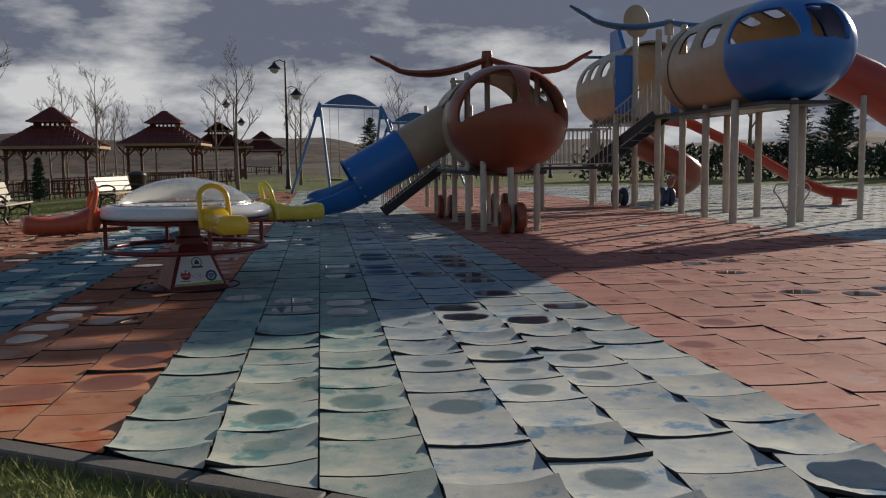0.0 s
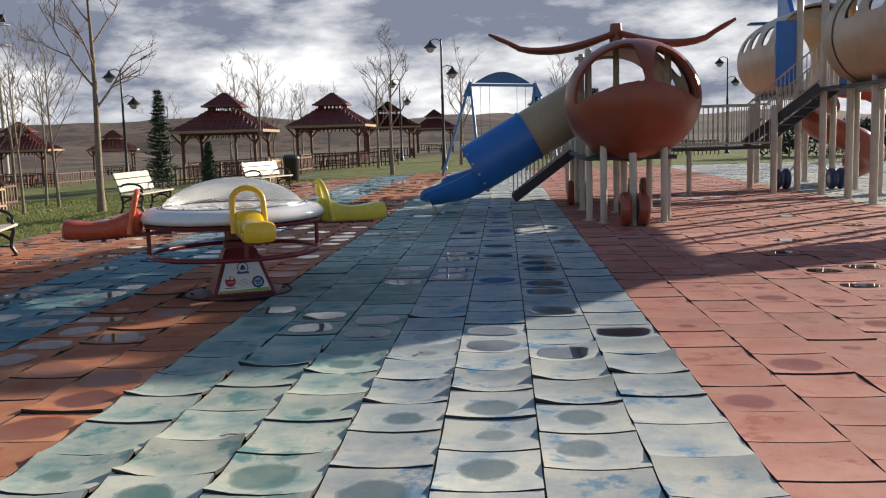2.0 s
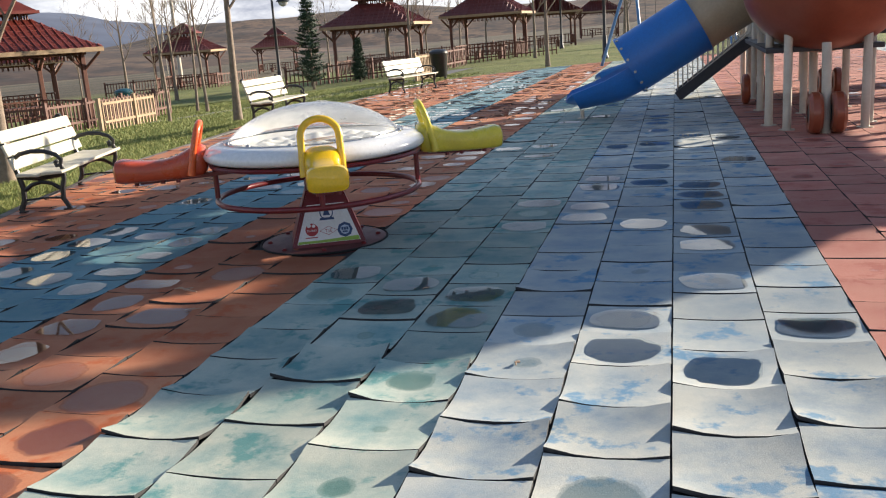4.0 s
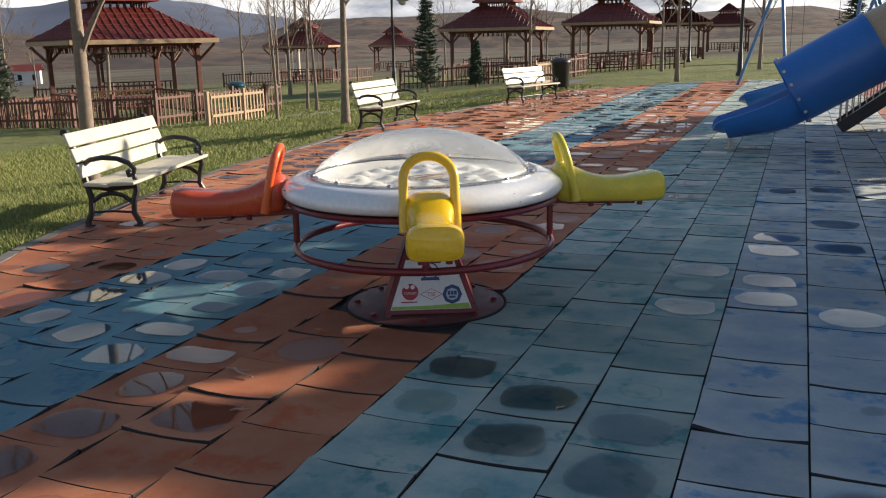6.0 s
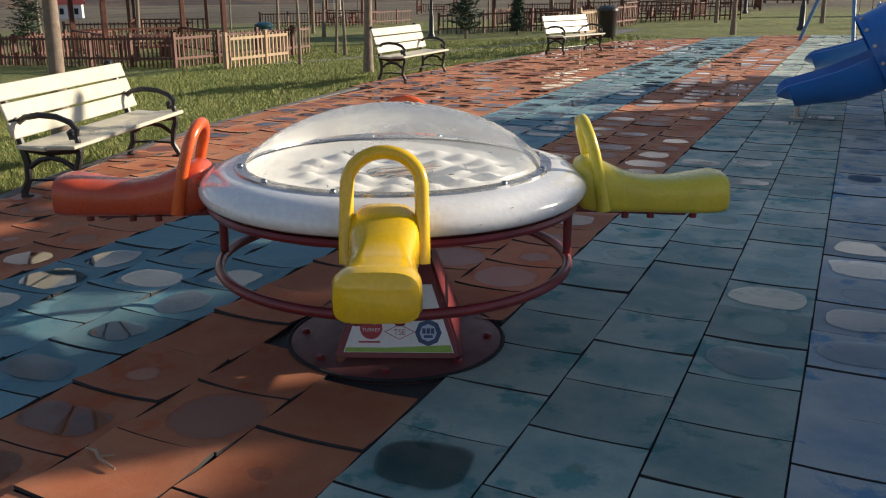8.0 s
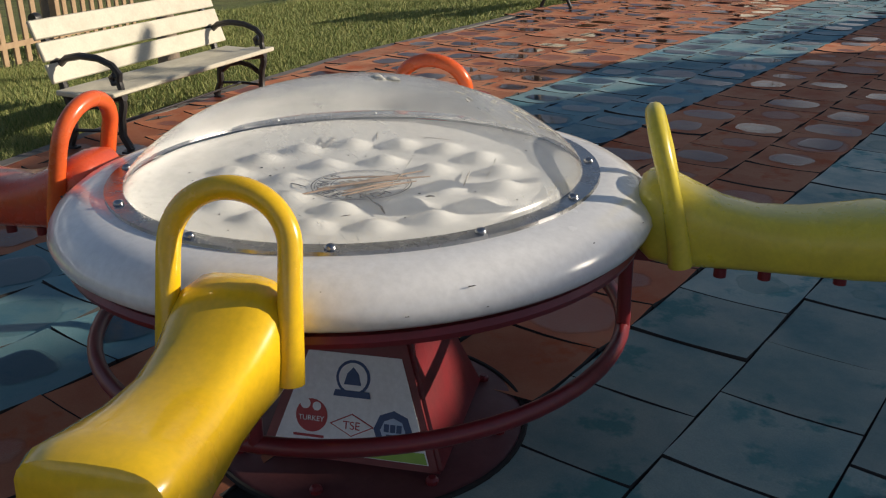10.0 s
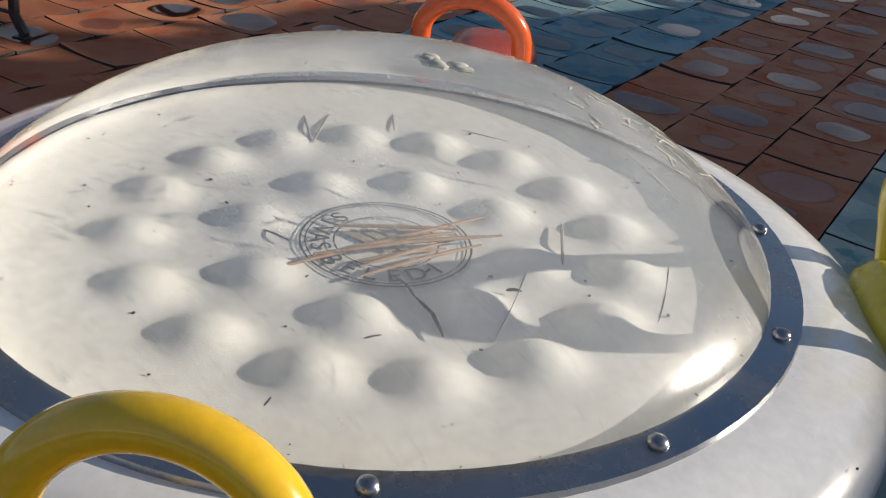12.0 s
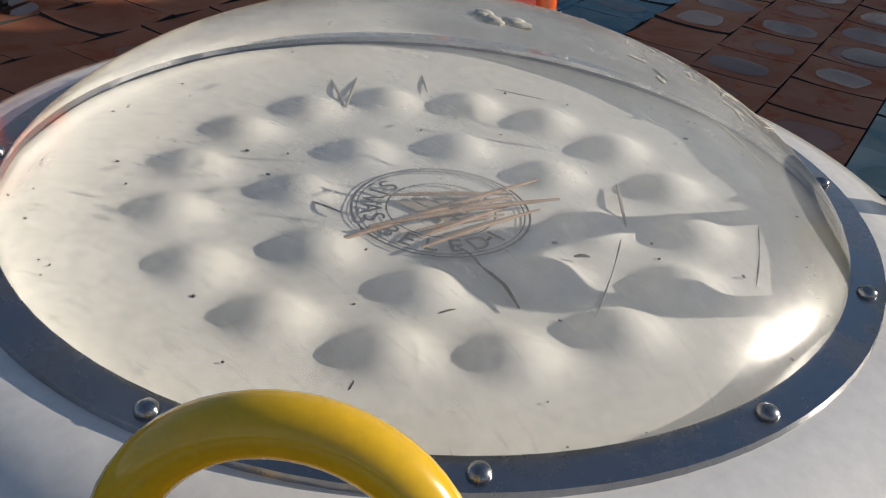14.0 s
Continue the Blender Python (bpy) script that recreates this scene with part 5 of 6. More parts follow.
def hedge(x0, y0, x1, y1, h, w, seed):
    """A dense dark hedge of many small leaves on short stems."""
    rng = np.random.default_rng(seed)
    L = math.hypot(x1 - x0, y1 - y0)
    th = thing("hedge", x0, y0, 0, "dense dark evergreen hedge beyond the lawn", "hedge")
    P, Fc = [], []
    for _ in range(int(L * 260)):
        f = rng.uniform()
        top = h * (0.8 + 0.25 * noise.noise((f * L * 0.35, seed, 0)))
        x, y = (x1 - x0) * f + rng.normal(0, w / 2.5), (y1 - y0) * f + rng.normal(0, w / 2.5)
        z = top * rng.uniform(0.02, 1.0) ** 0.8
        a, b, c = rng.normal(0, 0.16, 3), rng.normal(0, 0.16, 3), rng.normal(0, 0.05, 3)
        o = len(P)
        P += [(x + c[0], y + c[1], z + c[2]), (x + a[0], y + a[1], z + a[2]), (x + b[0], y + b[1], z + b[2])]
        Fc.append((o, o + 1, o + 2))
    me = bpy.data.meshes.new("leaves")
    me.from_pydata(P, [], Fc)
    me.materials.append(M["leaf"])
    ob = new("leaves", me)
    ob.parent = th
    tagged(ob, kind="stuff")
    for j in range(int(L / 2.0)):
        bm = bmesh.new()
        f = (j + 0.5) / int(L / 2.0)
        tube(bm, [((x1 - x0) * f, (y1 - y0) * f, -0.06), ((x1 - x0) * f + 0.1, (y1 - y0) * f, h * 0.7)], [0.06, 0.02], 6)
        part("stem", bm, M["bark"], th)


hedge(15.0, 52.0, 62.0, 47.0, 2.4, 1.6, 3)
hedge(30.0, 47.0, 44.0, 30.0, 2.2, 1.5, 4)
saplings = [o for o in scene.objects if o.name.startswith("tree") and o.parent is None][:6]
rnd3 = random.Random(21)
for n in range(14):
    a, d = radians(rnd3.uniform(95, 150)), rnd3.uniform(46, 95)
    x, y = d * math.cos(a), 5 + d * math.sin(a)
    copy_thing(saplings[n % 6], pose(x, y, ground_z(x, y) - 0.03, 0, 0, rnd3.uniform(0, 360)) @ Matrix.Scale(rnd3.uniform(0.8, 1.15), 4))


def floodlight_mast(x, y, h):
    z = ground_z(x, y)
    th = thing("floodlight_mast", x, y, z, "tall lattice floodlight mast far beyond the park", "mast")
    bm = bmesh.new()
    tube(bm, [(0, 0, 0), (0, 0, h)], [0.25, 0.12], 10)
    part("pole", bm, M["post"], th)
    bm = bmesh.new()
    for sx in (-1.6, -0.7):
        tube(bm, [(sx, 0, 0), (sx, 0, h * 0.68)], 0.05, 6)
    for i in range(14):
        tube(bm, [(-1.6, 0, h * 0.045 * (i + 1)), (-0.7, 0, h * 0.045 * (i + 1))], 0.035, 5)
    part("ladder", bm, M["post"], th)
    bm = bmesh.new()
    for zz in (h - 2.4, h - 0.2):
        tube(bm, [(-1.4, -0.6, zz), (1.4, -0.6, zz), (1.4, 0.6, zz), (-1.4, 0.6, zz), (-1.4, -0.6, zz)], 0.06, 6)
    for sx in (-1.4, 1.4):
        tube(bm, [(sx, -0.6, h - 2.4), (sx, -0.6, h - 0.2)], 0.05, 6)
    part("cage", bm, M["post"], th)
    for sx in (-1.1, 0, 1.1):
        bm = bmesh.new()
        box(bm, sx, -0.5, h + 0.4, 0.8, 0.3, 0.8, Matrix.Rotation(0.4, 4, "X"), 0.05)
        part("floodlight", bm, M["darkmetal"], th)


floodlight_mast(-55.0, 95.6, 17.0)


def hut(x, y, rz, w, d, h, label):
    th = thing("house", x, y, ground_z(x, y) - 0.3, label, "house", "far houses", rz)
    bm = bmesh.new()
    box(bm, 0, 0, h / 2, w, d, h, None, 0.02)
    part("wall", bm, M["paper"], th)
    bm = bmesh.new()
    e = 0.35
    ends = [[bm.verts.new((sx * (w / 2 + e), yy, zz)) for yy, zz in ((-d / 2 - e, h - 0.1), (0, h + d * 0.32), (d / 2 + e, h - 0.1), (0, h + d * 0.22))] for sx in (-1, 1)]
    bm.faces.new(ends[0])
    bm.faces.new(ends[1][::-1])
    for i in range(4):
        bm.faces.new((ends[0][i], ends[1][i], ends[1][(i + 1) % 4], ends[0][(i + 1) % 4]))
    part("roof", bm, M["roof"], th)
    for u in (-w * 0.28, w * 0.28):
        bm = bmesh.new()
        box(bm, u, -d / 2 - 0.02, h * 0.55, w * 0.16, 0.06, h * 0.36, None, 0.01)
        part("window", bm, M["black"], th)


for hx, hy, turn, w in ((-109.0, 107.0, 40.0, 3.6),):
    hut(hx, hy, turn, w, w * 0.7, 2.4, "small white house with a red roof far across the valley")


def bin_thing(x, y, material, label):
    th = thing("litter_bin", x, y, ground_z(x, y), label, "bin")
    bm = bmesh.new()
    lathe(bm, [(0, 0.06), (0.25, 0.06), (0.27, 0.1), (0.31, 0.85), (0.33, 0.88), (0.29, 0.88), (0.28, 0.8), (0, 0.8)], 20)
    part("body", bm, material, th)
    bm = bmesh.new()
    lathe(bm, [(0.34, 0.88), (0.33, 0.95), (0.2, 1.02), (0, 1.04)], 20)
    part("lid", bm, material, th)
    for sx in (-0.2, 0.2):
        bm = bmesh.new()
        tube(bm, [(sx, 0, 0), (sx, 0, 0.09)], 0.05, 8)
        part("foot", bm, M["darkmetal"], th)


bin_thing(-19.6, 33.2, M["binblue"], "teal plastic litter bin beside the path")
bin_thing(-7.4, 34.6, M["iron"], "black metal litter bin near a bench")


def path_strip(line, w):
    bm = bmesh.new()
    rows = []
    pts = [Vector((x, y, 0)) for x, y in line]
    fine = []
    for a, b in zip(pts, pts[1:]):
        fine += [a.lerp(b, i / 8) for i in range(8)]
    fine.append(pts[-1])
    for i, p in enumerate(fine):
        d = (fine[min(i + 1, len(fine) - 1)] - fine[max(i - 1, 0)]).normalized()
        s2 = Vector((-d.y, d.x, 0)) * w / 2
        rows.append([bm.verts.new((q.x, q.y, ground_z(q.x, q.y) - 0.03)) for q in (p - s2, p + s2)])
    for a, b in zip(rows, rows[1:]):
        bm.faces.new((a[0], a[1], b[1], b[0]))
    tagged(part("footpath", bm, M["asphalt"]), "narrow grey asphalt footpath across the lawn", "path", kind="structure")


path_strip([(-16.0, 26.2), (-13.6, 28.0), (-11.4, 30.6), (-9.6, 33.6), (-8.9, 37.0), (-8.9, 44.0)], 1.3)


def inside_many(x, y):
    """inside() for arrays."""
    hit = np.zeros(len(x), dtype=bool)
    for (x0, y0), (x1, y1) in zip(EDGE, EDGE[1:] + EDGE[:1]):
        if y0 != y1:
            hit ^= ((y0 > y) != (y1 > y)) & (x < x0 + (y - y0) * (x1 - x0) / (y1 - y0))
    return hit


def grass(n, spots, seed, tall):
    """Blades of grass strewn in tufts over boxes of the lawn."""
    rng = np.random.default_rng(seed)
    P = []
    for x0, x1, y0, y1, share, size in spots:
        m = int(n * share)
        tx, ty = rng.uniform(x0, x1, m // 5), rng.uniform(y0, y1, m // 5)
        tx, ty = tx + rng.normal(0, 0.45, m // 5), ty + rng.normal(0, 0.45, m // 5)
        pick = rng.integers(0, m // 5, m)
        x, y = tx[pick] + rng.normal(0, 0.035 * size, m), ty[pick] + rng.normal(0, 0.035 * size, m)
        ok = ~(inside_many(x, y) | inside_many(x + 0.12, y) | inside_many(x, y + 0.12) | inside_many(x + 0.1, y + 0.1))
        x, y = x[ok], y[ok]
        m = len(x)
        d = np.maximum(0.0, -7.6 - x)
        z = -0.06 * np.minimum(d, 10.5) - 0.03 * np.maximum(0.0, d - 10.5) - 0.05
        h, a, w = tall * rng.uniform(0.4, 1.3, m), rng.uniform(0, 6.28, m), rng.uniform(0.003, 0.006, m) * size
        c, s2 = np.cos(a) * w, np.sin(a) * w
        lean = rng.normal(0, 0.5, (2, m)) * h
        P.append(np.stack([np.stack([x - c, y - s2, z], 1), np.stack([x + c, y + s2, z], 1), np.stack([x + lean[0], y + lean[1], z + h], 1)], 1).reshape(-1, 3))
    P = np.concatenate(P)
    me = bpy.data.meshes.new("grass")
    me.from_pydata(P.tolist(), [], np.arange(len(P)).reshape(-1, 3).tolist())
    me.materials.append(M["blade"])
    tagged(new("grass", me), "short patchy winter grass blades", "grass", kind="stuff")


k = Nodes("grass_blade")
isl = k.n("ShaderNodeNewGeometry").outputs["Random Per Island"]
k.l(k.ramp(isl, 0.0, 1.0, (0.10, 0.17, 0.03), (0.40, 0.38, 0.13)), k.b.inputs["Base Color"])
k.b.inputs["Roughness"].default_value = 0.7
M["blade"] = k.m
grass(420000, ((-10.5, -4.0, 6.5, 16.0, 0.46, 1.0), (-15.5, -6.5, 14.0, 26.0, 0.32, 1.6), (-20.0, -7.0, 26.0, 38.0, 0.14, 2.6), (-3.6, 1.2, 1.2, 4.6, 0.08, 1.0)), 4, 0.06)


# ---- rubber tiles, puddles ----
X0, PITCH, ROW = 0.355, 0.482, 0.483
BANDS = ((-99, -9, "orange"), (-9, -6, "teal"), (-6, -3, "orange"), (-3, 0, "green"), (0, 4, "blue"), (4, 16, "red"), (16, 99, "blue"))


def tile_material(name, base, worn, wet, blot=None, dry=0.36):
    """Rubber tile: faded rim, stained and wet middle; UV runs over one tile."""
    k = Nodes(name)
    co = k.coords()
    geo = k.n("ShaderNodeNewGeometry")
    info = k.n("ShaderNodeObjectInfo")
    rnd = k.math("FRACT", k.math("ADD", info.outputs["Random"], geo.outputs["Random Per Island"]))
    uv = k.n("ShaderNodeUVMap").outputs[0]
    sh = k.n("ShaderNodeVectorMath")
    sh.operation = "SUBTRACT"
    k.l(uv, sh.inputs[0])
    off = k.n("ShaderNodeCombineXYZ")
    k.l(k.math("ADD", 0.40, k.math("MULTIPLY", k.math("FRACT", k.math("MULTIPLY", rnd, 11.7)), 0.2)), off.inputs[0])
    k.l(k.math("ADD", 0.40, k.math("MULTIPLY", k.math("FRACT", k.math("MULTIPLY", rnd, 23.3)), 0.2)), off.inputs[1])
    k.l(off.outputs[0], sh.inputs[1])
    ln = k.n("ShaderNodeVectorMath")
    ln.operation = "LENGTH"
    k.l(sh.outputs[0], ln.inputs[0])
    pos = geo.outputs["Position"]
    rag = k.noise(7.0, 5, 0.6, pos)
    d = k.math("ADD", ln.outputs["Value"], k.math("MULTIPLY", k.math("SUBTRACT", rag, 0.5), 0.20))
    big = k.noise(0.55, 4, 0.6, pos)
    size = k.math("SUBTRACT", k.math("MULTIPLY", k.math("FRACT", k.math("MULTIPLY", rnd, 7.31)), 0.72), dry)
    wetf = k.ramp(k.math("SUBTRACT", size, d), 0.0, 0.05)
    grain = k.noise(160.0, 3, 0.7, pos)
    fade = k.ramp(k.noise(2.6, 6, 0.65, pos), 0.31, 0.62)
    # pale near the entrance; a band of shade further in goes into the colour
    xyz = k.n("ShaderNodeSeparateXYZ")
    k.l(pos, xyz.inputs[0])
    shade_band = k.ramp(k.math("MULTIPLY", k.math("ADD", xyz.outputs[1], k.math("MULTIPLY", k.math("SUBTRACT", big, 0.5), 6.0)), 0.1), 0.48, 0.82)
    shade_band = k.math("MULTIPLY", shade_band, k.ramp(k.math("MULTIPLY", xyz.outputs[1], 0.05), 0.54, 0.68, (1, 1, 1), (0.25, 0.25, 0.25)))
    lit_share = k.math("SUBTRACT", 1.0, k.math("MULTIPLY", shade_band, 0.6))
    fade = k.math("MULTIPLY", fade, lit_share)
    col = k.mix(fade, base, worn)
    rim = k.ramp(ln.outputs["Value"], 0.36, 0.62)
    col = k.mix(k.math("MULTIPLY", k.math("MULTIPLY", rim, 0.5), lit_share), col, worn)
    if blot:
        bl = k.ramp(k.noise(3.1, 5, 0.65, pos), 0.56, 0.63)
        col = k.mix(k.math("MULTIPLY", bl, 0.75), col, blot)
    tone = k.ramp(k.math("FRACT", k.math("MULTIPLY", rnd, 3.7)), 0.0, 1.0, (0.84, 0.84, 0.84), (1.18, 1.18, 1.18))
    col = k.mix(1.0, col, tone, "MULTIPLY")
    # the same painted shade darkens the finished tile colour
    col = k.mix(shade_band, col, k.mix(1.0, col, (0.77, 0.77, 0.77), "MULTIPLY"))
    lip = k.math("MULTIPLY", k.ramp(k.math("ABSOLUTE", k.math("SUBTRACT", k.math("SUBTRACT", size, d), 0.012)), 0.0, 0.022, (1, 1, 1), (0, 0, 0)), k.ramp(size, 0.02, 0.06))
    deep = k.ramp(k.math("FRACT", k.math("MULTIPLY", rnd, 5.9)), 0.1, 0.9, (0.35, 0.35, 0.35), (0.85, 0.85, 0.85))
    col = k.mix(k.math("MULTIPLY", wetf, deep), col, wet)
    col = k.mix(k.math("MULTIPLY", lip, 0.35), col, wet)
    col = k.mix(0.5, col, k.ramp(grain, 0.25, 0.75, (0.72, 0.72, 0.72), (1.18, 1.18, 1.18)), "MULTIPLY")
    k.l(col, k.b.inputs["Base Color"])
    k.l(k.math("SUBTRACT", 0.88, k.math("MULTIPLY", wetf, 0.45)), k.b.inputs["Roughness"])
    k.bump(grain, 0.35, 0.004)
    return k.m


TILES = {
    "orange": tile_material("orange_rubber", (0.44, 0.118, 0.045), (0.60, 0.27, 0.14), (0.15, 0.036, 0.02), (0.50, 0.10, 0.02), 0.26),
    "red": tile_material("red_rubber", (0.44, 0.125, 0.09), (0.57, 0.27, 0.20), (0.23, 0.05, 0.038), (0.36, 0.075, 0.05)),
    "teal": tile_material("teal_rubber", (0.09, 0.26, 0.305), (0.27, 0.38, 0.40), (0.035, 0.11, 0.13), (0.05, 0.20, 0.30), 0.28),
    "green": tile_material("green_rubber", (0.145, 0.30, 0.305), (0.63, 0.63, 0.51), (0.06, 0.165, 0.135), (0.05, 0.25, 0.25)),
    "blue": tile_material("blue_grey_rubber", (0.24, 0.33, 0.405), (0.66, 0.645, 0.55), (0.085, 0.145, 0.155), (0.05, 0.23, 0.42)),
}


def tile_verts(curl, n=4, s=0.473, thick=0.018):
    """Grid of one dished tile and its skirt, as points, faces and uv."""
    pts, faces, uvs = [], [], []
    for j in range(n + 1):
        for i in range(n + 1):
            u, v = i / n, j / n
            du, dv = 2 * u - 1, 2 * v - 1
            z = curl[0] * (du * du * dv * dv) + curl[1] * 0.5 * (dv * dv) + curl[2] * 0.5 * (du * du) + curl[3] * max(0, du * dv) ** 2 + curl[4] * max(0, -dv) ** 2
            pts.append(((u - 0.5) * s, (v - 0.5) * s, z))
            uvs.append((u, v))
    for j in range(n):
        for i in range(n):
            a = j * (n + 1) + i
            faces.append((a, a + 1, a + n + 2, a + n + 1))
    rim = [i for i in range(n + 1)] + [j * (n + 1) + n for j in range(1, n + 1)] + [n * (n + 1) + i for i in range(n - 1, -1, -1)] + [j * (n + 1) for j in range(n - 1, 0, -1)]
    m = len(rim)
    base = len(pts)
    for r in rim:
        x, y, z = pts[r]
        pts.append((x, y, z - thick))
        uvs.append(uvs[r])
    for q in range(m):
        faces.append((rim[q], base + q, base + (q + 1) % m, rim[(q + 1) % m]))
    return pts, faces, uvs


def tile_mesh(name, tiles, material):
    """One mesh from tiles of (x, y, z, curl)."""
    P, Fc, UV = [], [], []
    for x, y, z, curl in tiles:
        p, f, u = tile_verts(curl)
        o = len(P)
        P += [(a + x, b + y, c + z) for a, b, c in p]
        Fc += [tuple(o + i for i in q) for q in f]
        UV += u
    me = bpy.data.meshes.new(name)
    me.from_pydata(P, [], Fc)
    lay = me.uv_layers.new(name="UVMap")
    idx = np.empty(len(me.loops), dtype=np.int32)
    me.loops.foreach_get("vertex_index", idx)
    lay.data.foreach_set("uv", np.array(UV, dtype=np.float32)[idx].ravel())
    me.polygons.foreach_set("use_smooth", [len(f) == 4 and True for f in Fc])
    me.materials.append(material)
    me.materials.append(M["rubber"])
    me.polygons.foreach_set("material_index", [int(q % 32 >= 16) for q in range(len(Fc))])
    me.update()
    me.set_sharp_from_angle(angle=0.7)
    return me


WET = ((0.01, 11.12), (-0.01, 10.05), (-0.3, 8.28), (0.06, 8.13), (-0.41, 7.83), (0.05, 7.65), (0.48, 10.85), (0.95, 7.71), (0.96, 7.28), (1.51, 8.39), (1.54, 7.02), (2.05, 7.57), (0.39, 12.34), (0.4, 11.81), (0.51, 10.32), (0.93, 10.06),
       (1.35, 11.79), (0.95, 13.08), (0.96, 12.02), (1.38, 11.19), (1.39, 10.72), (1.39, 9.79), (1.41, 9.35), (-0.83, 8.6), (-2.43, 7.39), (-1.9, 7.55), (-4.06, 9.74), (4.61, 10.53), (4.83, 13.36), (4.94, 10.74), (4.71, 7.98), (5.2, 8.1), (2.05, 3.35))
rnd = random.Random(5)
GRID = Matrix.Translation((0.6, 5.0, 0)) @ Matrix.Rotation(radians(1.0), 4, "Z") @ Matrix.Translation((-0.6, -5.0, 0))
CURLS = [(rnd.uniform(0.0, 0.014), rnd.uniform(0.004, 0.016), rnd.uniform(0, 0.012), rnd.uniform(-0.004, 0.014), rnd.uniform(0.0, 0.005)) for _ in range(5)] + [(0.018, 0.014, 0.010, 0.012, 0.004), (0.012, 0.020, 0.008, 0.0, 0.003), (0.020, 0.010, 0.010, 0.018, 0.0)]
DISHED = [(rnd.uniform(0.002, 0.008), rnd.uniform(0.008, 0.015), rnd.uniform(0.006, 0.012), rnd.uniform(0.0, 0.006), rnd.uniform(0.0, 0.006)) for _ in range(8)]
FLAT = [(rnd.uniform(0, 0.005), rnd.uniform(0.001, 0.008), rnd.uniform(0, 0.008), 0.0, rnd.uniform(0.0, 0.004)) for _ in range(8)]
# where a cross joint lies in each column of the running bond
JOINT = {-6: 6.71, -5: 6.47, -4: 6.71, -3: 6.49, -2: 6.21, -1: 6.50, 0: 6.32, 1: 6.53, 2: 6.29, 3: 6.43, 4: 6.14, 5: 6.39}


def cut_tile(x, y, z, curl, material):
    """A tile trimmed along the kerb."""
    me = tile_mesh("tile", [(0, 0, 0, curl)], material)
    bm = bmesh.new()
    bm.from_mesh(me)
    back = Matrix.Rotation(radians(-1.0), 4, "Z") @ Matrix.Translation((-x, -y, 0))
    for (x0, y0), (x1, y1) in zip(EDGE, EDGE[1:] + EDGE[:1]):
        a, b = Vector((x0, y0, 0)), Vector((x1, y1, 0))
        f = max(0.0, min(1.0, (Vector((x, y, 0)) - a).dot(b - a) / (b - a).length_squared))
        if (a.lerp(b, f) - Vector((x, y, 0))).length < 0.36:
            out = Vector((-(b - a).y, (b - a).x, 0)).normalized()
            mid = (a + b) / 2
            if inside(mid.x + out.x * 0.2, mid.y + out.y * 0.2):
                out = -out
            bmesh.ops.bisect_plane(bm, geom=bm.verts[:] + bm.edges[:] + bm.faces[:], plane_co=back @ (a - out * 0.004), plane_no=back.to_3x3() @ out, clear_outer=True)
    if not bm.faces:
        bm.free()
        return
    bm.to_mesh(me)
    bm.free()
    ob = new("tile", me)
    ob.parent = pavement
    ob.location = (x, y, z)
    ob.rotation_euler = (0, 0, radians(1.0))


def pond_chance(i, y):
    """How likely a tile holds a puddle, by its column and its place along the column."""
    if i >= 8:
        return 0.05
    if i >= 4:
        return 0.0
    if i >= -3:
        return 0.14 if y > 12.5 else 0.0
    if i >= -6:
        return 0.55 if y > 13.0 else 0.22 if y > 9.2 else 0.0 if y < 6.6 else 0.12
    if i >= -9:
        return 0.6 if y > 13.0 else 0.5 if y > 10.2 else 0.85 if y > 7.7 else 0.2
    return 0.55 if y > 13.0 else 0.28 if y > 10.2 else 0.55 if y > 8.4 else 0.1


shared = {}
rest = {key: [] for key in TILES}
puddles = []
for i in range(-17, 54):
    band = next(b for lo, hi, b in BANDS if lo <= i < hi)
    off = JOINT.get(i, 6.30 if i % 2 == 0 else 6.54) - ROW * 17.5
    for j in range(-2, 90):
        lx, ly = X0 + PITCH * (i + 0.5), off + j * ROW
        x, y, _ = GRID @ Vector((lx, ly, 0))
        corners = [inside(*(GRID @ Vector((lx + u, ly + v, 0))).xy) for u in (-0.24, 0.24) for v in (-0.24, 0.24)]
        if not any(corners) or math.hypot(x - CX, y - CY) < 0.40:
            continue
        cut = not all(corners)
        if cut and not (x < 9 and y < 16) and not inside(x, y):
            continue
        curled = band in ("green", "blue") and i < 5 and y < 7.4
        which = rnd.randrange(8)
        curl = CURLS[which] if curled else DISHED[which] if i < -3 and y > 5.5 else CURLS[which % 5] if i < 4 and rnd.random() < 0.04 else FLAT[which]
        z = rnd.uniform(-0.004, 0.003)
        near = -5 < x < 3.4 and 4.0 < y < 12.6
        if cut and x < 9 and y < 16:
            cut_tile(x, y, z, curl, TILES[band])
            continue
        if near and -9 <= i < 6 and 4.2 < y < 13.2 and (y < 10.6 or -7 < i < 2):
            key = (band, which, curl)
            if key not in shared:
                shared[key] = tile_mesh("tile", [(0, 0, 0, curl)], TILES[band])
            ob = new("tile", shared[key])
            ob.parent = pavement
            ob.location = (x, y, z)
            ob.rotation_euler = (0, 0, radians(1.0 + rnd.uniform(-0.5, 0.5)))
        else:
            rest[band].append((lx, ly, z, curl))
        roll = rnd.random()
        if any(abs(x - wx) < 0.241 and abs(y - wy) < 0.2415 for wx, wy in WET):
            puddles.append((x, y, z + 0.008, rnd.uniform(0.17, 0.20), rnd.uniform(0.15, 0.18)))
        elif roll < pond_chance(i, y) and y < 34:
            puddles.append((x + rnd.uniform(-0.03, 0.03), y + rnd.uniform(-0.03, 0.03), z + 0.0065, rnd.uniform(0.13, 0.20), rnd.uniform(0.11, 0.18)))
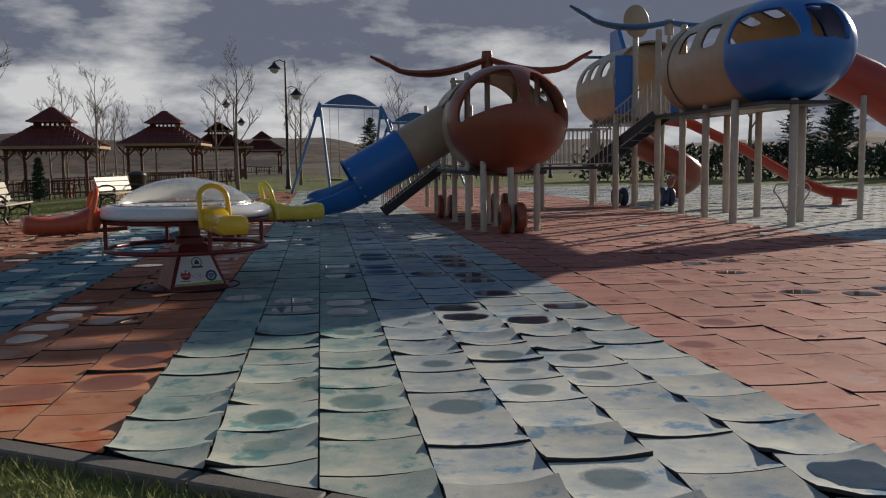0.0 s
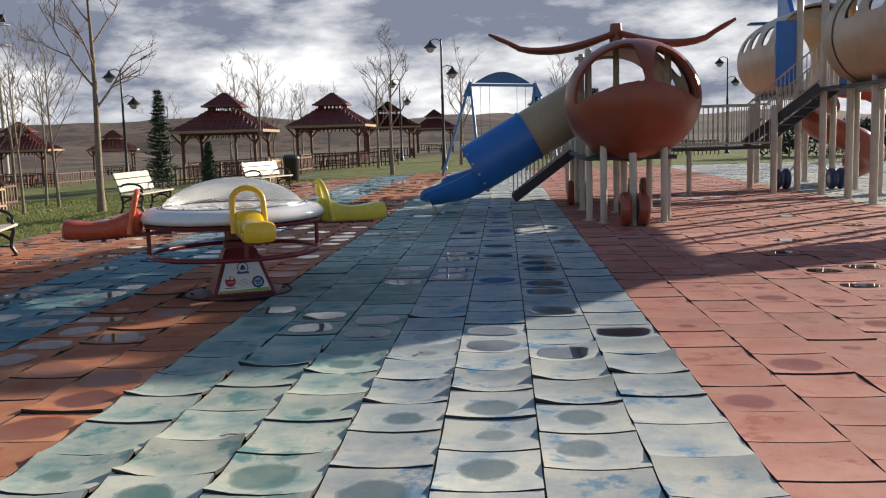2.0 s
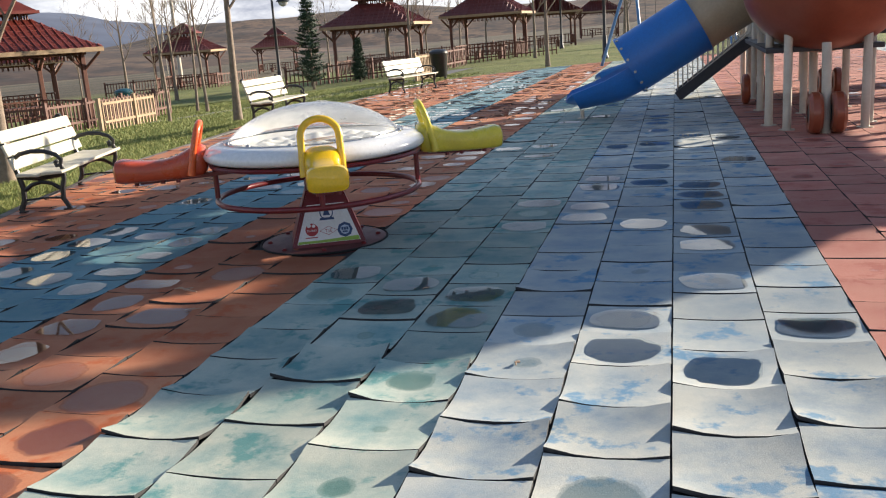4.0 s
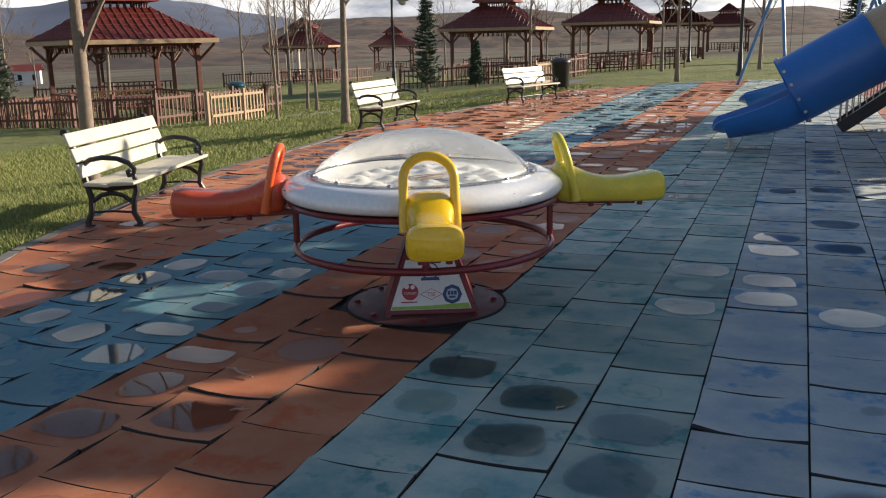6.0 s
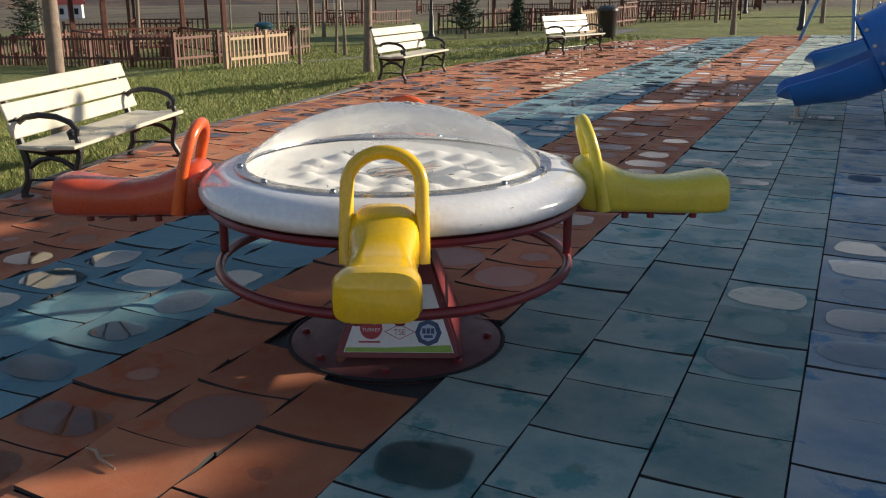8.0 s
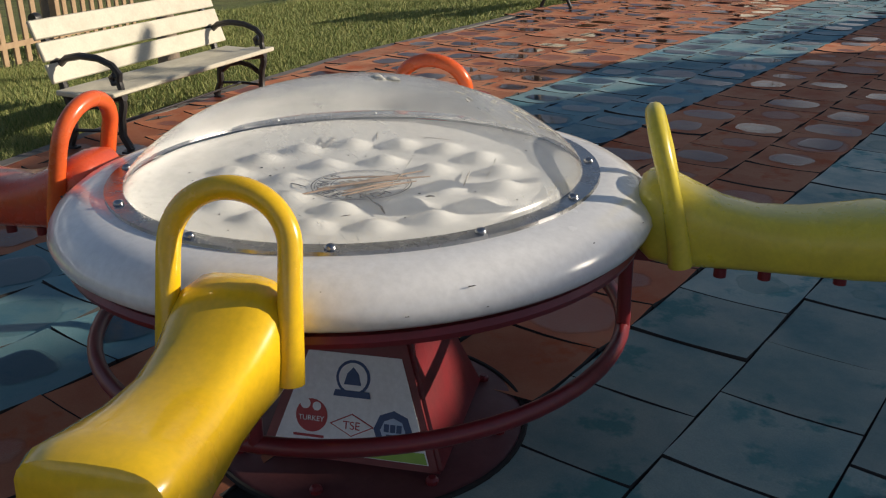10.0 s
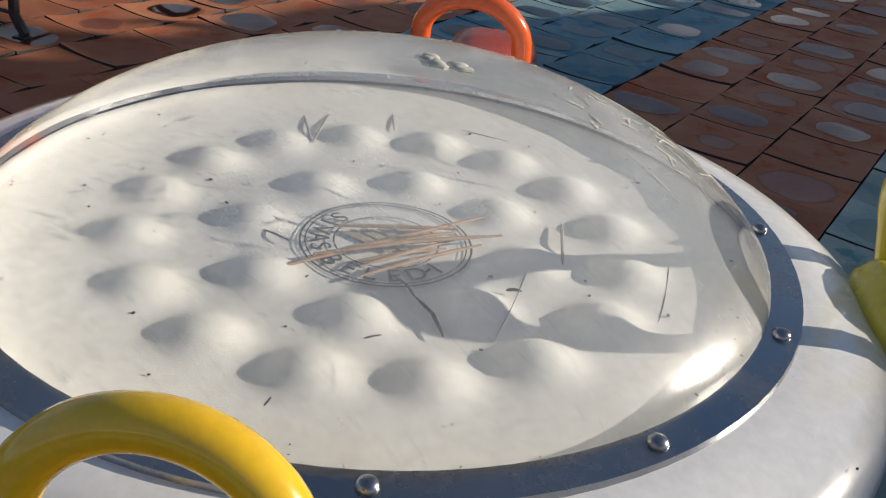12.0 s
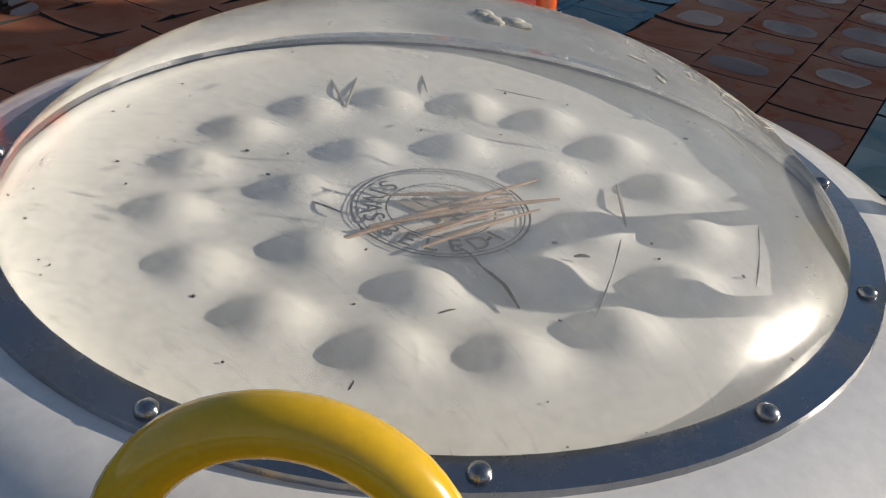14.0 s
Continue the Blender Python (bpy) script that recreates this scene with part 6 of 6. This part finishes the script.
for band, tiles in rest.items():
    ob = new("tile_field", tile_mesh("tile_field", tiles, TILES[band]))
    ob.parent = pavement
    ob.matrix_basis = GRID
    tagged(ob, kind="stuff")

k = Nodes("rain_water")
water_tr = k.n("ShaderNodeBsdfTransparent", Color=(0.87, 0.88, 0.88, 1))
water_gl = k.n("ShaderNodeBsdfGlossy", Color=(0.92, 0.92, 0.92, 1), Roughness=0.03)
water_fr = k.n("ShaderNodeFresnel", IOR=1.33)
water_mx = k.n("ShaderNodeMixShader")
k.l(water_fr.outputs[0], water_mx.inputs[0])
k.l(water_tr.outputs[0], water_mx.inputs[1])
k.l(water_gl.outputs[0], water_mx.inputs[2])
k.l(water_mx.outputs[0], k.t.nodes["Material Output"].inputs["Surface"])
M["water"] = k.m


def puddle_outline(a, b, seed):
    n, line = 28, []
    for q in range(n):
        t = 2 * math.pi * q / n
        f = 1 + 0.22 * noise.noise((math.cos(t) * 1.2 + seed * 3.1, math.sin(t) * 1.2, seed))
        c, s = math.cos(t), math.sin(t)
        line.append((a * f * math.copysign(abs(c) ** 0.75, c), b * f * math.copysign(abs(s) ** 0.75, s)))
    return line


def puddle(x, y, z, a, b, seed):
    bm = bmesh.new()
    bm.faces.new([bm.verts.new((u, v, 0)) for u, v in puddle_outline(a, b, seed)])
    ob = part("puddle", bm, M["water"], smooth=False)
    ob.location = (x, y, z)
    tagged(ob, "shallow rain puddle lying in a dished rubber tile", "puddle", "rain puddles")


puddles.sort(key=lambda p: math.hypot(p[0] + 1.0, p[1] - 9.0))
for q, p in enumerate(puddles[:290]):
    puddle(*p, q)
bm = bmesh.new()
for q, (x, y, z, a, b) in enumerate(puddles[290:]):
    bm.faces.new([bm.verts.new((x + u, y + v, z)) for u, v in puddle_outline(a, b, 300 + q)])
tagged(part("far_puddles", bm, M["water"], smooth=False), "many shallow rain puddles on the far paving", "puddles", kind="stuff")


# ---- kerb round the paving ----
def kerb():
    th = tagged(new("kerb"), "weathered concrete kerb stones along the paving edge", "kerb", kind="structure")
    for (x0, y0), (x1, y1) in zip(EDGE, EDGE[1:] + EDGE[:1]):
        L = math.hypot(x1 - x0, y1 - y0)
        n = max(1, round(L / 0.7))
        nx, ny = -(y1 - y0) / L, (x1 - x0) / L
        if inside((x0 + x1) / 2 + nx * 0.2, (y0 + y1) / 2 + ny * 0.2):
            nx, ny = -nx, -ny
        for q in range(n):
            a = (x0 + (x1 - x0) * q / n + nx * 0.068, y0 + (y1 - y0) * q / n + ny * 0.068, -0.058)
            b = (x0 + (x1 - x0) * (q + 0.985) / n + nx * 0.068, y0 + (y1 - y0) * (q + 0.985) / n + ny * 0.068, -0.058)
            bm = bmesh.new()
            beam(bm, a, b, 0.13, 0.12, 0.010)
            part("kerb_stone", bm, M["concrete"], th)


kerb()


# ---- litter under and on the dome, marks, sticks ----
def stem(name, a, b, r, z, material, label, category, bend=0.0, group=""):
    bm = bmesh.new()
    ax, ay, bx, by = -1.5935 + a[0], 9.674 + a[1], -1.5935 + b[0], 9.674 + b[1]
    mid = ((ax + bx) / 2 - bend * (by - ay), (ay + by) / 2 + bend * (bx - ax), z + r * 1.6)
    tube(bm, [(ax, ay, z + r), ((ax + mid[0]) / 2, (ay + mid[1]) / 2, z + r * 1.4), mid, ((bx + mid[0]) / 2, (by + mid[1]) / 2, z + r * 1.4), (bx, by, z + r)], [r * 0.5, r, r, r * 0.9, r * 0.45], 6, True, 0.6)
    tagged(part(name, bm, material), label, category, group)


PLATE = 0.8435
for n, (a, b, r) in enumerate((((-0.008, -0.246), (0.136, 0.181), 0.0060), ((-0.034, -0.065), (0.128, 0.087), 0.0048), ((0.014, -0.169), (0.201, 0.12), 0.0062), ((0.086, -0.135), (0.142, 0.05), 0.0050),
                               ((0.109, -0.163), (0.19, 0.07), 0.0052), ((0.085, -0.03), (0.135, 0.07), 0.0046), ((0.07, -0.12), (0.15, 0.02), 0.0042))):
    stem("dry_stem", a, b, r, PLATE + 0.003 * (n % 3), M["twig"], "dry straw stem lying on the white plate", "straw", 0.01 * (n % 3 - 1), "straw under the dome")
for n, (a, b, r) in enumerate((((-0.12, -0.156), (-0.056, -0.151), 0.0022), ((0.143, -0.116), (0.204, -0.141), 0.0030), ((0.204, -0.141), (0.302, -0.199), 0.0034), ((0.220, -0.283), (0.233, -0.258), 0.0020),
                               ((0.212, -0.444), (0.240, -0.527), 0.0022), ((0.174, -0.272), (0.182, -0.242), 0.0018), ((0.300, -0.022), (0.32, -0.006), 0.0040), ((0.270, -0.126), (0.284, -0.118), 0.0045),
                               ((-0.462, 0.306), (-0.321, 0.189), 0.0030), ((-0.42, 0.357), (-0.321, 0.189), 0.0034), ((-0.334, 0.474), (-0.252, 0.381), 0.0028),
                               ((-0.208, 0.487), (0.01, 0.538), 0.0024), ((0.249, 0.257), (0.325, 0.122), 0.0032))):
    stem("twig", a, b, r, PLATE, M["darktwig"] if n < 8 else M["greytwig"], "thin dark twig lying on the white plate", "twig", 0.06 if n in (1, 2) else 0.0, "twigs under the dome")
rnd2 = random.Random(9)
for n in range(80):
    a, r = rnd2.uniform(0, 6.28), math.sqrt(rnd2.uniform(0.02, 0.36)) if n < 40 else rnd2.uniform(0.615, 0.665)
    bm = bmesh.new()
    s2 = rnd2.uniform(0.002, 0.005) if n < 40 else rnd2.uniform(0.0015, 0.0032)
    box(bm, 0, 0, 0, s2 * rnd2.uniform(1, 2.2), s2, s2 * 0.6, Matrix.Rotation(rnd2.uniform(0, 3), 4, "Z"), s2 * 0.15)
    ob = part("crumb", bm, M["darktwig"])
    ob.location = (CX + r * math.cos(a), CY + r * math.sin(a), PLATE - 0.003 + 0.030 * max(0.0, (r - 0.30) / 0.385) ** 2)
    tagged(ob, "small dark crumb of dirt on the plate", "dirt", "crumbs under the dome")


def on_dome(r):
    """Height of the dome's outside at the distance r from its axis."""
    return 0.884 + 0.7 * (0.262 / 0.284 * (math.sqrt(0.98 ** 2 - r * r) - 0.696)) + 0.3 * 0.262 * math.sqrt(max(0.0, 1 - (r / 0.677) ** 2))


def dome_mark(name, a0, r0, a1, r1, w, material, label):
    """A scratch or smear lying on the dome from one bearing and distance to another."""
    bm = bmesh.new()
    pts = []
    for i in range(9):
        f = i / 8
        a, r = radians(a0 + (a1 - a0) * f), r0 + (r1 - r0) * f
        pts.append((r * math.cos(a), r * math.sin(a), on_dome(r) + 0.0015))
    tube(bm, pts, [w * 0.2] + [w * (0.7 + 0.3 * math.sin(5.0 * i + a0)) for i in range(7)] + [w * 0.2], 5, True, 0.4)
    part(name, bm, material, carousel, label)


for a0, r0, a1, r1, w in ((45, 0.50, 38, 0.62, 0.0028), (60, 0.42, 52, 0.55, 0.0020), (70, 0.58, 58, 0.64, 0.0040), (80, 0.60, 68, 0.63, 0.0030), (30, 0.50, 20, 0.58, 0.0015), (18, 0.40, 12, 0.52, 0.0013),
                          (100, 0.47, 104, 0.50, 0.006), (112, 0.44, 108, 0.47, 0.0045), (150, 0.52, 140, 0.56, 0.0016), (-5, 0.55, -14, 0.60, 0.0014), (-30, 0.50, -38, 0.58, 0.0012)):
    dome_mark("scratch", a0, r0, a1, r1, w, M["scratch"], "pale scratch in the plastic")
# dried droppings on the crown, pale smears down one side
for n in range(9):
    bm = bmesh.new()
    a, r = radians(rnd2.uniform(35, 75)), 0.07 + 0.012 * n * rnd2.random()
    s2 = rnd2.uniform(0.006, 0.013)
    bmesh.ops.create_icosphere(bm, subdivisions=2, radius=s2)
    for v in bm.verts:
        v.co *= 1 + 0.35 * noise.noise(v.co * 120 + Vector((n * 3.0, 0, 0)))
        v.co.z *= 0.45
        v.co.x *= 1.6
    ob = part("dropping", bm, M["scratch"])
    ob.location = (CX + r * math.cos(a), CY + r * math.sin(a), on_dome(r) + 0.002)
    tagged(ob, "dried pale lump of dirt stuck on the dome", "dirt", "dirt on the dome")
for n in range(26):
    a, r = rnd2.uniform(22, 50), rnd2.uniform(0.27, 0.56)
    dome_mark("smear", a, r, a + rnd2.uniform(-7, 7), r + rnd2.uniform(-0.02, 0.05), rnd2.uniform(0.0012, 0.005), M["scratch"], "pale dried smear")
for n in range(22):
    a, r = rnd2.uniform(70, 150), rnd2.uniform(0.22, 0.52)
    dome_mark("dirt_speck", a, r, a + rnd2.uniform(-2, 2), r + rnd2.uniform(0.004, 0.015), rnd2.uniform(0.001, 0.0024), M["scratch"], "dried dirt speck")


def rim_mark(a, f, length, w):
    """A black scuff on the outside of the rim; f runs from its top to its widest line."""
    bm = bmesh.new()
    r, z = 0.789 + 0.104 * math.sin(f * math.pi / 2), 0.872 - 0.086 * (1 - math.cos(f * math.pi / 2))
    t = radians(a)
    pts = [((r + 0.001) * math.cos(t + length * (i - 2) / 4), (r + 0.001) * math.sin(t + length * (i - 2) / 4), z + 0.0006 * (i % 2)) for i in range(5)]
    tube(bm, pts, [w * 0.4, w, w * 0.8, w, w * 0.3], 5, True, 0.6)
    part("scuff", bm, M["darktwig"], carousel, "black scuff mark")


for a, f, ln, w in ((-30, 0.62, 0.022, 0.0022), (-40, 0.97, 0.012, 0.0015), (-5, 0.5, 0.006, 0.002), (-28, 1.0, 0.006, 0.0015), (71, 0.4, 0.008, 0.002), (-137, 0.75, 0.004, 0.006), (-75, 0.8, 0.01, 0.001), (62, 0.2, 0.006, 0.0015), (-52, 0.5, 0.005, 0.0012), (12, 0.7, 0.007, 0.0013)):
    rim_mark(a, f, ln, w)


def ground_stick(x, y, rz, length, r):
    bm = bmesh.new()
    tube(bm, [(-length / 2, 0, r), (-length * 0.2, 0.01, r * 2.2), (0.05 * length, -0.004, r * 1.8), (length / 2, 0.008, r)], [r * 0.5, r, r, r * 0.5], 7)
    tube(bm, [(0, 0, r * 2), (length * 0.16, length * 0.2, r * 2.6)], [r * 0.8, r * 0.3], 6)
    ob = part("stick", bm, M["twig"])
    ob.matrix_basis = pose(x, y, 0.008, 0, 0, rz)
    tagged(ob, "short forked stick lying on the rubber tiles", "stick", "sticks on the paving")


for x, y, rz, ln, r in ((-1.99, 8.15, -20, 0.22, 0.008), (-0.29, 8.27, 60, 0.07, 0.004), (-1.7, 7.75, 30, 0.10, 0.004), (0.55, 7.0, 80, 0.06, 0.006), (-0.2, 5.3, 10, 0.18, 0.004), (3.4, 5.9, 0, 0.07, 0.007)):
    ground_stick(x, y, rz, ln, r)
